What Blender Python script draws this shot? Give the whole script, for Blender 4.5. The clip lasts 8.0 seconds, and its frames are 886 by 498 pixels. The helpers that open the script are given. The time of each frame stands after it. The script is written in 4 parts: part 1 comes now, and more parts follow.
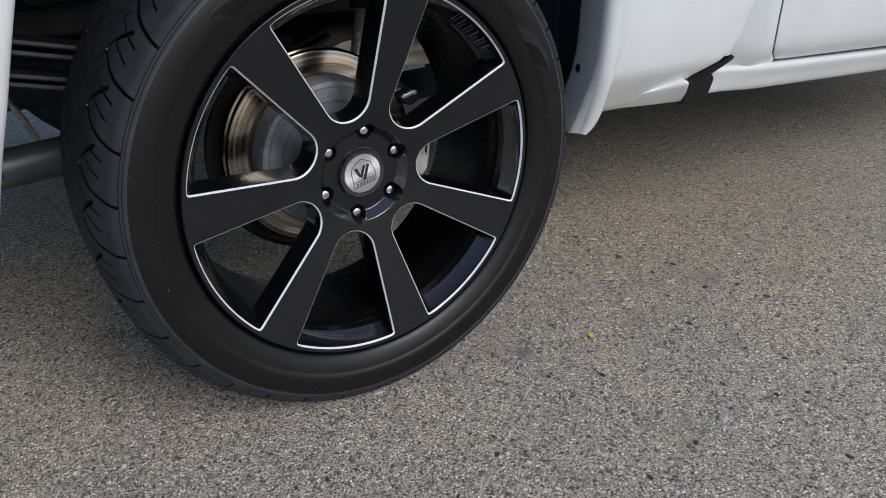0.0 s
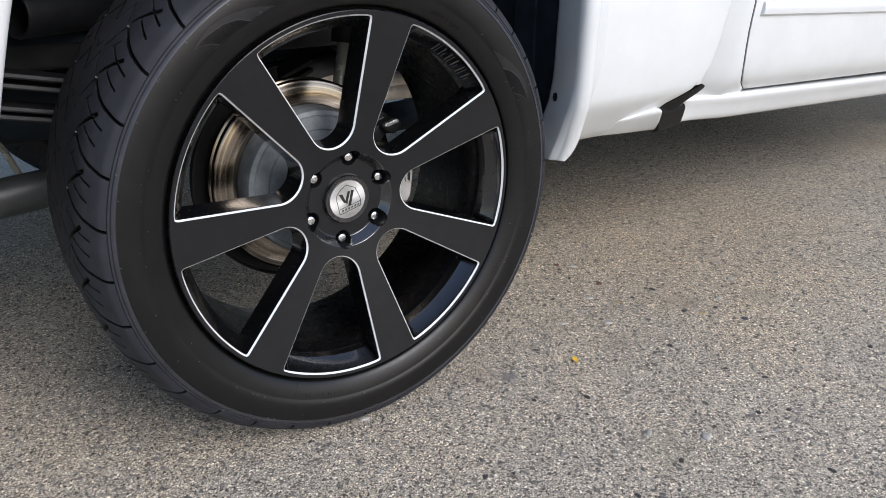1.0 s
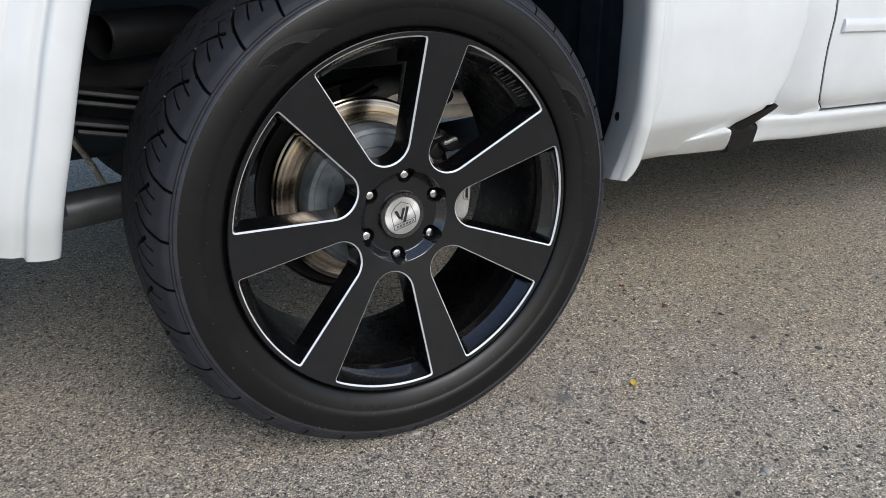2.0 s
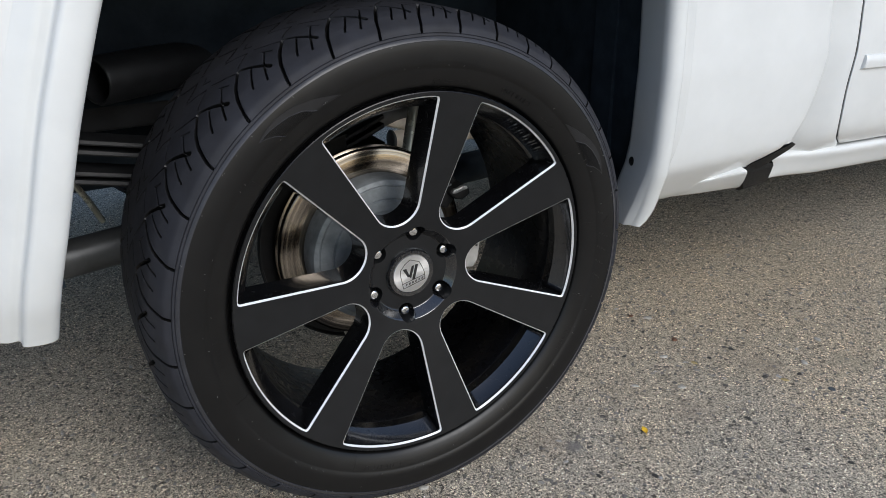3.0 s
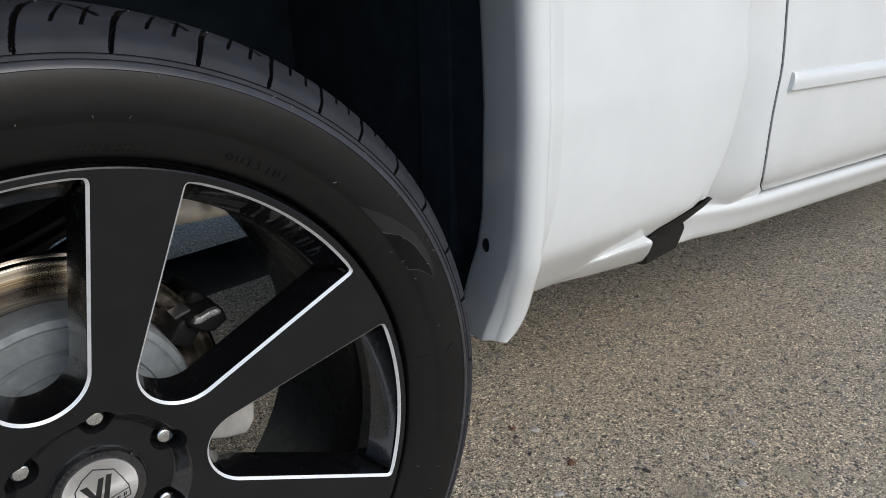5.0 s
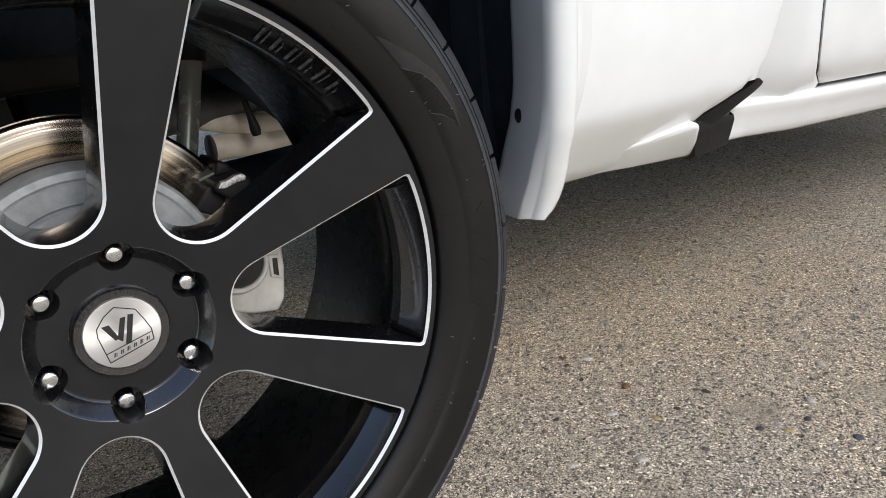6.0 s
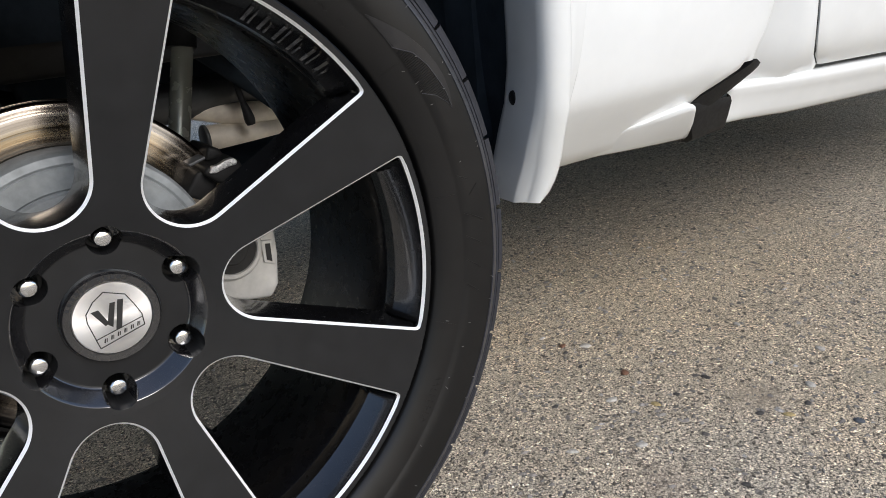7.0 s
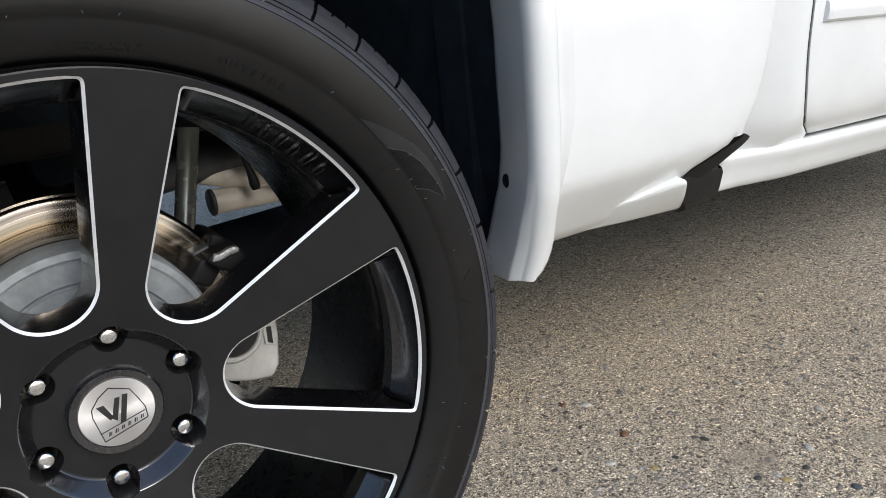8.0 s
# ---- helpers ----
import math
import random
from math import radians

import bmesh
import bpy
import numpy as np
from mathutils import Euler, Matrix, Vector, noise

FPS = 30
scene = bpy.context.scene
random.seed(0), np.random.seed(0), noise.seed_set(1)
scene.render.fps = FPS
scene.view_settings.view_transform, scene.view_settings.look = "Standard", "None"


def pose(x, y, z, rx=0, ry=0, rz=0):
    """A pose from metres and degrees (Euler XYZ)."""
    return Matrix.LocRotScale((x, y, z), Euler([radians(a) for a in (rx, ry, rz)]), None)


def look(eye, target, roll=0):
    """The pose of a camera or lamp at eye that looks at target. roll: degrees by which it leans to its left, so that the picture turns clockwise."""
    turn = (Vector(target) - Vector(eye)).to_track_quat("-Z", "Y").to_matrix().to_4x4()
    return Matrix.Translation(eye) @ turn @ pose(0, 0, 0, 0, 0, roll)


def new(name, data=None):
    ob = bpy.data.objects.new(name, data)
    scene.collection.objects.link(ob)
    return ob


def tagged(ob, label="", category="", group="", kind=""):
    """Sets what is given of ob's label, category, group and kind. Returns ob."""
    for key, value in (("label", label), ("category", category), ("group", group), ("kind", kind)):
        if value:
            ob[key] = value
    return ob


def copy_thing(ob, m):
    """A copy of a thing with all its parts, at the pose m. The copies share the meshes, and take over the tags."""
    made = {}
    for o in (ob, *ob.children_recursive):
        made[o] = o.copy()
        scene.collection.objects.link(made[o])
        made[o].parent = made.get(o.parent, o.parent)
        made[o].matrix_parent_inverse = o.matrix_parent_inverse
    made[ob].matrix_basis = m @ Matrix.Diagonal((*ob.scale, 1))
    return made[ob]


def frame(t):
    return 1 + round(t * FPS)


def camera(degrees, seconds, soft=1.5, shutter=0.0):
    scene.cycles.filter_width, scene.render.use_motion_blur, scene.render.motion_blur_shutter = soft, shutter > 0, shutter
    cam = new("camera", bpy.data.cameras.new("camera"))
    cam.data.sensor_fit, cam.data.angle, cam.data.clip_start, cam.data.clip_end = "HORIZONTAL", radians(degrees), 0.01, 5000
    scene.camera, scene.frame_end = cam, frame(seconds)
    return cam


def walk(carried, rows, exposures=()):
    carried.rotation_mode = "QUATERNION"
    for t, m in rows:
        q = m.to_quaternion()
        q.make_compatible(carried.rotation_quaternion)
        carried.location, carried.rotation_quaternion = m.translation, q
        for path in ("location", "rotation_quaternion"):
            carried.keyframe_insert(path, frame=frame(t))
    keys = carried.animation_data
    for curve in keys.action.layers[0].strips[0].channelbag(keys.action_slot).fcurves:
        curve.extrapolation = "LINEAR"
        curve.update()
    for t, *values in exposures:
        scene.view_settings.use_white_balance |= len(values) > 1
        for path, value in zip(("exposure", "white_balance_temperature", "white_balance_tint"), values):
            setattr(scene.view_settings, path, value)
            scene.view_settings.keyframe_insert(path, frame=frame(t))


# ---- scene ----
# camera: seconds, eye, yaw, pitch and roll in degrees
cam = camera(61.15, 8.0, 0.9)
PATH = [
    (0, -0.5362, -0.9901, 0.8538, -33.924, -26.245, 0.656),
    (0.5, -0.5554, -0.9834, 0.7817, -36.471, -25.567, 0.867),
    (1, -0.5613, -1.0074, 0.8349, -35.743, -23.101, 0.448),
    (1.5, -0.5451, -1.0334, 0.8435, -31.319, -22.323, -0.157),
    (1.7, -0.5366, -1.0401, 0.8376, -29.375, -21.840, -0.336),
    (2.8, -0.5002, -1.0021, 0.9166, -28.831, -23.028, -0.510),
    (3, -0.4984, -0.9522, 0.9507, -29.204, -23.647, -0.440),
    (3.5, -0.4064, -0.8237, 1.0281, -29.022, -21.422, -1.629),
    (4, -0.2258, -0.7235, 1.0441, -29.731, -19.731, -1.659),
    (4.5, -0.1571, -0.6492, 0.9411, -31.971, -20.753, -2.052),
    (5, -0.0928, -0.5838, 0.8637, -37.902, -21.293, -1.161),
    (5.2, -0.0892, -0.5907, 0.8004, -36.674, -19.749, -2.320),
    (6.3, -0.0884, -0.6270, 0.6867, -32.696, -20.019, -4.933),
    (6.5, -0.0833, -0.6214, 0.6810, -32.916, -20.189, -5.022),
    (7, -0.0823, -0.6234, 0.6788, -32.909, -20.308, -5.375),
    (7.5, -0.0803, -0.6305, 0.6844, -33.003, -19.748, -5.680),
    (8, -0.0670, -0.6377, 0.7427, -32.435, -18.073, -5.834),
]


def view(x, y, z, yaw, pitch, roll):
    a, b = radians(yaw), radians(pitch)
    ahead = Vector((-math.sin(a) * math.cos(b), math.cos(a) * math.cos(b), math.sin(b)))
    return look((x, y, z), Vector((x, y, z)) + ahead, roll)


EXPOSURES = [(0, -0.40, 6030, 12), (0.5, 0.15, 6160, 13.5), (1, 0.15, 6180, 13), (1.5, -0.04, 6160, 11), (3, -0.17, 6180, 9.5), (3.5, -0.24, 6100, 8.5), (4.5, -0.5, 6150, 9.5), (5.2, -0.08, 6300, 10), (6.3, 0.19, 6480, 12), (8, 0.17, 6330, 10.5)]
walk(cam, [(t, view(*p)) for t, *p in PATH], EXPOSURES)

# ---- light ----
SUN_UP, SUN_TURN = 36.0, 171.0
world = bpy.data.worlds.new("sky")
scene.world = world
world.use_nodes = True
wn = world.node_tree.nodes
sky = wn.new("ShaderNodeTexSky")
sky.sky_type, sky.sun_disc = "NISHITA", False
sky.sun_elevation, sky.sun_rotation = radians(SUN_UP), radians(SUN_TURN)
sky.air_density, sky.dust_density, sky.ozone_density = 1.0, 1.6, 1.0
wn["Background"].inputs["Strength"].default_value = 0.17
world.node_tree.links.new(sky.outputs["Color"], wn["Background"].inputs["Color"])
sun = new("sun", bpy.data.lights.new("sun", "SUN"))
sun.data.energy, sun.data.angle, sun.data.color = 2.1, radians(32), (1.0, 0.98, 0.95)
sa, se = radians(SUN_TURN), radians(SUN_UP)
sun.matrix_world = look(Vector((math.sin(sa) * math.cos(se), math.cos(sa) * math.cos(se), math.sin(se))) * 20, (0, 0, 0))

# ---- materials ----


class Mat:
    """A node material: a principled surface with small makers for its nodes."""

    def __init__(self, name, color=(0.5, 0.5, 0.5), rough=0.5, metal=0.0, **more):
        self.m = bpy.data.materials.new(name)
        self.m.use_nodes = True
        self.n, self.l = self.m.node_tree.nodes, self.m.node_tree.links
        self.p = self.n["Principled BSDF"]
        self.set("Base Color", (*color, 1)), self.set("Roughness", rough), self.set("Metallic", metal)
        for key, value in more.items():
            self.set(key.replace("_", " "), value)
        self.coord = self.n.new("ShaderNodeTexCoord").outputs["Object"]

    def set(self, name, value):
        if isinstance(value, bpy.types.NodeSocket):
            self.l.new(value, self.p.inputs[name])
        else:
            self.p.inputs[name].default_value = value

    def noise(self, scale, detail=3.0, rough=0.5, at=None):
        q = self.n.new("ShaderNodeTexNoise")
        q.inputs["Scale"].default_value, q.inputs["Detail"].default_value, q.inputs["Roughness"].default_value = scale, detail, rough
        self.l.new(at or self.coord, q.inputs["Vector"])
        return q.outputs["Fac"]

    def cells(self, scale, feature="F1", at=None, out="Color"):
        q = self.n.new("ShaderNodeTexVoronoi")
        q.feature = feature
        q.inputs["Scale"].default_value = scale
        self.l.new(at or self.coord, q.inputs["Vector"])
        if out != "Color":
            return q.outputs[out]
        c = self.n.new("ShaderNodeSeparateColor")
        self.l.new(q.outputs["Color"], c.inputs[0])
        return c.outputs["Red"]

    def ramp(self, fac, *stops):
        q = self.n.new("ShaderNodeValToRGB")
        e = q.color_ramp.elements
        while len(e) < len(stops):
            e.new(0.5)
        for s, (pos, col) in zip(e, stops):
            s.position, s.color = pos, (*col, 1) if len(col) == 3 else (col[0], col[0], col[0], 1)
        self.l.new(fac, q.inputs["Fac"])
        return q.outputs["Color"]

    def mix(self, fac, a, b, mode="MIX"):
        q = self.n.new("ShaderNodeMix")
        q.data_type, q.blend_type = "RGBA", mode
        for key, value in ((0, fac), (6, a), (7, b)):
            if isinstance(value, bpy.types.NodeSocket):
                self.l.new(value, q.inputs[key])
            else:
                q.inputs[key].default_value = value if key == 0 else (*value, 1)
        return q.outputs[2]

    def math(self, op, a, b=0.0, c=0.0):
        q = self.n.new("ShaderNodeMath")
        q.operation = op
        for key, value in enumerate((a, b, c)):
            if isinstance(value, bpy.types.NodeSocket):
                self.l.new(value, q.inputs[key])
            else:
                q.inputs[key].default_value = value
        return q.outputs[0]

    def bump(self, height, strength=0.3, distance=0.001):
        q = self.n.new("ShaderNodeBump")
        q.inputs["Strength"].default_value, q.inputs["Distance"].default_value = strength, distance
        self.l.new(height, q.inputs["Height"])
        self.l.new(q.outputs["Normal"], self.p.inputs["Normal"])
        return self


def island(mat):
    return mat.n.new("ShaderNodeNewGeometry").outputs["Random Per Island"]


def asphalt():
    m = Mat("weathered_asphalt", rough=0.9)
    warp = m.n.new("ShaderNodeVectorMath")
    warp.operation = "MULTIPLY_ADD"
    wobble = m.n.new("ShaderNodeTexNoise")
    wobble.inputs["Scale"].default_value = 90.0
    m.l.new(m.coord, wobble.inputs["Vector"])
    m.l.new(wobble.outputs["Color"], warp.inputs[0])
    warp.inputs[1].default_value = (0.006, 0.006, 0.006)
    m.l.new(m.coord, warp.inputs[2])
    at = warp.outputs[0]
    grain = m.ramp(m.cells(262.0, at=at), (0.0, (0.06, 0.055, 0.049)), (0.10, (0.14, 0.129, 0.113)), (0.24, (0.30, 0.281, 0.250)), (0.7, (0.43, 0.403, 0.358)), (0.9, (0.60, 0.565, 0.505)), (1.0, (0.92, 0.88, 0.80)))
    stones = m.ramp(m.cells(150.0, at=at), (0.0, (0.05, 0.046, 0.042)), (0.06, (0.14, 0.128, 0.115)), (0.14, (0.33, 0.308, 0.27)), (0.8, (0.43, 0.403, 0.355)), (1.0, (0.60, 0.57, 0.51)))
    pick = m.ramp(m.noise(110.0, 2.0, at=at), (0.52, (0.0,)), (0.55, (1.0,)))
    col = m.mix(pick, grain, stones)
    gaps = m.ramp(m.cells(205.0, "DISTANCE_TO_EDGE", at=at, out="Distance"), (0.0, (0.16,)), (0.14, (1.0,)))
    col = m.mix(0.85, col, gaps, "MULTIPLY")
    pits = m.ramp(m.noise(265.0, 3.0, 0.6), (0.40, (0.05,)), (0.435, (1.0,)))
    col = m.mix(0.9, col, pits, "MULTIPLY")
    tint = m.ramp(m.noise(3.2, 4.0, 0.6), (0.3, (1.62, 1.54, 1.39)), (0.5, (1.75, 1.64, 1.46)), (0.7, (1.87, 1.70, 1.45)))
    col = m.mix(1.0, col, tint, "MULTIPLY")
    dust = m.n.new("ShaderNodeVectorMath")  # a broad film of brown dust beside the cab
    dust.operation = "DISTANCE"
    m.l.new(m.coord, dust.inputs[0])
    dust.inputs[1].default_value = (1.15, 0.25, 0)
    reach = m.math("ADD", dust.outputs["Value"], m.math("MULTIPLY", m.noise(4.0, 4.0, 0.6), 0.5))
    col = m.mix(m.ramp(reach, (0.55, (1.0,)), (1.0, (0.0,))), col, m.mix(1.0, col, (1.03, 0.985, 0.91), "MULTIPLY"))
    patch = m.ramp(m.noise(11.0, 5.0, 0.65), (0.62, (0.0,)), (0.72, (1.0,)))
    col = m.mix(m.math("MULTIPLY", patch, 0.35), col, (0.235, 0.20, 0.155))
    for x, y, size, tone, most in ((0.872, -0.025, 0.055, (0.5, 0.41, 0.3), 0.55), (1.057, -0.112, 0.05, (0.47, 0.42, 0.3), 0.4), (0.307, -0.032, 0.022, (0.3, 0.29, 0.28), 0.8), (0.60, -0.064, 0.05, (0.42, 0.33, 0.26), 0.35), (0.40, -0.36, 0.07, (0.4, 0.4, 0.28), 0.25), (0.27, 0.0, 0.05, (0.42, 0.31, 0.22), 0.3)):
        far = m.n.new("ShaderNodeVectorMath")
        far.operation = "DISTANCE"
        m.l.new(m.coord, far.inputs[0])
        far.inputs[1].default_value = (x, y, 0)
        tone = [0.64 * c for c in tone]
        edge = m.math("ADD", m.math("DIVIDE", far.outputs["Value"], size), m.math("MULTIPLY", m.noise(45.0, 4.0, 0.7), 1.6))
        col = m.mix(m.math("MULTIPLY", m.ramp(m.math("MULTIPLY", edge, 0.5), (0.6, (1.0,)), (0.95, (0.0,))), most), col, tone)
    m.set("Base Color", col)
    m.set("Roughness", m.math("MULTIPLY_ADD", m.noise(120.0), 0.35, 0.62))
    high = m.math("ADD", m.math("MULTIPLY", gaps, 0.6), m.math("ADD", m.math("MULTIPLY", pits, 0.5), m.math("MULTIPLY", m.noise(400.0), 0.3)))
    return m.bump(high, 0.9, 0.003).m


def gravel():
    m = Mat("loose_grit", rough=0.85)
    m.set("Base Color", m.mix(m.noise(500.0), m.ramp(island(m), (0.0, (0.02, 0.018, 0.017)), (0.3, (0.115, 0.103, 0.093)), (0.6, (0.23, 0.214, 0.195)), (0.88, (0.33, 0.305, 0.27)), (1.0, (0.6, 0.58, 0.55))), (0.18, 0.165, 0.148)))
    return m.bump(m.noise(900.0), 0.4, 0.0006).m


def paint():
    m = Mat("white_paint", (0.78, 0.79, 0.78), 0.32, Coat_Weight=0.6, Coat_Roughness=0.12)
    dust = m.noise(7.0, 5.0, 0.6)
    m.set("Base Color", m.ramp(dust, (0.35, (0.64, 0.655, 0.65)), (0.65, (0.69, 0.705, 0.70))))
    m.set("Roughness", m.math("MULTIPLY_ADD", m.noise(40.0, 4.0), 0.18, 0.26))
    return m.bump(m.noise(420.0, 2.0), 0.05, 0.0006).m


def rubber(name, base, rough, cool=1.0, gloss=0.4, dirty=0.3):
    m = Mat(name, (base, base, base), rough, Specular_IOR_Level=gloss)
    dust = m.noise(26.0, 5.0, 0.65)
    clean = m.ramp(dust, (0.35, (base * 0.82, base * (0.8 + 0.03 * cool), base * (0.78 + 0.16 * cool))), (0.7, (base * 1.28, base * (1.24 + 0.06 * cool), base * (1.2 + 0.28 * cool))))
    dirt = m.math("MULTIPLY", m.ramp(m.noise(9.0, 5.0, 0.65), (0.48, (0.0,)), (0.72, (1.0,))), dirty)
    m.set("Base Color", m.mix(dirt, clean, (0.028, 0.025, 0.022)))
    m.set("Roughness", m.math("MULTIPLY_ADD", m.noise(60.0, 4.0), 0.22, rough - 0.1))
    return m.bump(m.noise(700.0, 3.0), 0.12, 0.0005).m


def plain(name, color, rough, metal=0.0, vary=0.15, grain=60.0, relief=0.08, **more):
    m = Mat(name, color, rough, metal, **more)
    lo, hi = [c * (1 - vary) for c in color], [min(1.0, c * (1 + vary)) for c in color]
    m.set("Base Color", m.ramp(m.noise(grain, 4.0, 0.6), (0.3, lo), (0.7, hi)))
    m.set("Roughness", m.math("MULTIPLY_ADD", m.noise(grain * 2.3, 4.0), 0.2, max(0.02, rough - 0.1)))
    return m.bump(m.noise(grain * 12, 2.0), relief, 0.0005).m


ASPHALT, GRIT, PAINT = asphalt(), gravel(), paint()
TREAD = rubber("tread_rubber", 0.022, 0.66, 1.7, 0.28)
# near-black; also painted into the tread grooves as their shade
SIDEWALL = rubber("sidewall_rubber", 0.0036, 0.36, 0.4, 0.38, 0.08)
# paler base colour carries the sky sheen of the rib and the raised outlines
SHEEN = rubber("sheen_rubber", 0.035, 0.34)
POLISHED = rubber("polished_rubber", 0.014, 0.30, 0.6)
HAIR = plain("pale_rubber_hair", (0.16, 0.155, 0.15), 0.6)
SATIN = plain("satin_black_alloy", (0.0080, 0.0084, 0.0092), 0.42, 0.0, 0.2, 30.0, 0.03, Specular_IOR_Level=0.32)
GLOSS = plain("gloss_black_alloy", (0.0025, 0.0025, 0.003), 0.28, 0.0, 0.2, 30.0, 0.004, Specular_IOR_Level=0.28)
FLANK = plain("gloss_black_flank", (0.004, 0.004, 0.0045), 0.24, 0.0, 0.2, 30.0, 0.004, Specular_IOR_Level=0.5, Coat_Weight=0.8, Coat_Roughness=0.08, Coat_IOR=1.7)
HUBGLOSS = plain("hub_gloss_black", (0.006, 0.006, 0.007), 0.26, 0.0, 0.2, 30.0, 0.02, Specular_IOR_Level=0.5, Coat_Weight=1.0, Coat_Roughness=0.10, Coat_IOR=1.8)
MILLED = plain("milled_aluminium", (0.93, 0.93, 0.92), 0.42, 0.45, 0.06, 90.0, 0.08)
CHROME = plain("chrome", (0.78, 0.78, 0.78), 0.16, 1.0, 0.05, 80.0, 0.05)
INK = plain("black_engraving", (0.01, 0.01, 0.01), 0.5)
LINER = plain("black_liner", (0.021, 0.029, 0.038), 0.85, 0.0, 0.3, 18.0, 0.3, Specular_IOR_Level=0.15)
PLASTIC = plain("black_plastic", (0.009, 0.009, 0.009), 0.55, 0.0, 0.2, 60.0, 0.25, Specular_IOR_Level=0.22)
STEEL = plain("dark_steel", (0.018, 0.019, 0.021), 0.5, 0.3, 0.35, 22.0, 0.3)
PIPE = plain("dull_steel_pipe", (0.075, 0.079, 0.082), 0.42, 0.4, 0.3, 16.0, 0.2)
SPRING = plain("worn_spring_steel", (0.020, 0.021, 0.023), 0.55, 0.1, 0.4, 14.0, 0.2)
TAN = plain("dusty_tan_steel", (0.82, 0.74, 0.63), 0.5, 0.1, 0.25, 16.0, 0.2)
CAST = plain("cast_grey", (0.5, 0.49, 0.46), 0.55, 0.2, 0.15, 40.0, 0.3)
SHOCK = plain("shock_grey", (0.52, 0.53, 0.47), 0.26, 0.4, 0.03, 20.0, 0.02)
SEAM = plain("dark_seam", (0.01, 0.01, 0.011), 0.8)
LEAF = plain("yellow_leaf", (0.85, 0.5, 0.03), 0.6, 0.0, 0.3, 200.0)


def rotor_face():
    m = Mat("worn_brake_steel", (0.36, 0.3, 0.24), 0.32, 1.0)
    c = m.n.new("ShaderNodeSeparateXYZ")
    m.l.new(m.coord, c.inputs[0])
    r = m.math("SQRT", m.math("ADD", m.math("MULTIPLY", c.outputs[0], c.outputs[0]), m.math("MULTIPLY", c.outputs[2], c.outputs[2])))
    ring = m.n.new("ShaderNodeTexNoise")
    ring.noise_dimensions = "1D"
    ring.inputs["Scale"].default_value, ring.inputs["Detail"].default_value = 150.0, 4.0
    m.l.new(r, ring.inputs["W"])
    # noise round the axis picks brighter sectors: reflected light painted into the colour
    turn = m.n.new("ShaderNodeTexNoise")
    turn.noise_dimensions = "1D"
    turn.inputs["Scale"].default_value, turn.inputs["Detail"].default_value = 1.1, 2.0
    m.l.new(m.math("ARCTAN2", c.outputs[0], c.outputs[2]), turn.inputs["W"])
    lines = m.ramp(ring.outputs["Fac"], (0.35, (0.13, 0.112, 0.092)), (0.5, (0.22, 0.19, 0.155)), (0.65, (0.33, 0.29, 0.24)))
    glint_lines = m.ramp(ring.outputs["Fac"], (0.35, (0.25, 0.215, 0.175)), (0.6, (0.46, 0.41, 0.35)))
    m.set("Base Color", m.mix(m.ramp(turn.outputs["Fac"], (0.5, (0.0,)), (0.62, (0.6,))), lines, glint_lines))
    m.set("Roughness", m.math("MULTIPLY_ADD", ring.outputs["Fac"], 0.16, 0.08))
    m.set("Anisotropic", 0.7)
    around = m.n.new("ShaderNodeTangent")
    around.direction_type, around.axis = "RADIAL", "Y"
    m.l.new(around.outputs[0], m.p.inputs["Tangent"])
    return m.bump(ring.outputs["Fac"], 0.25, 0.001).m


def brushed_disc():
    m = Mat("spun_aluminium", (0.92, 0.92, 0.93), 0.34, 1.0, Anisotropic=0.8)
    around = m.n.new("ShaderNodeTangent")
    around.direction_type, around.axis = "RADIAL", "Y"
    m.l.new(around.outputs[0], m.p.inputs["Tangent"])
    m.set("Roughness", m.math("MULTIPLY_ADD", m.noise(300.0), 0.12, 0.28))
    return m.m


ROTOR = rotor_face()
HAT = plain("bare_grey_iron", (0.23, 0.25, 0.26), 0.55, 0.2, 0.25, 40.0, 0.2)

# ---- mesh makers ----


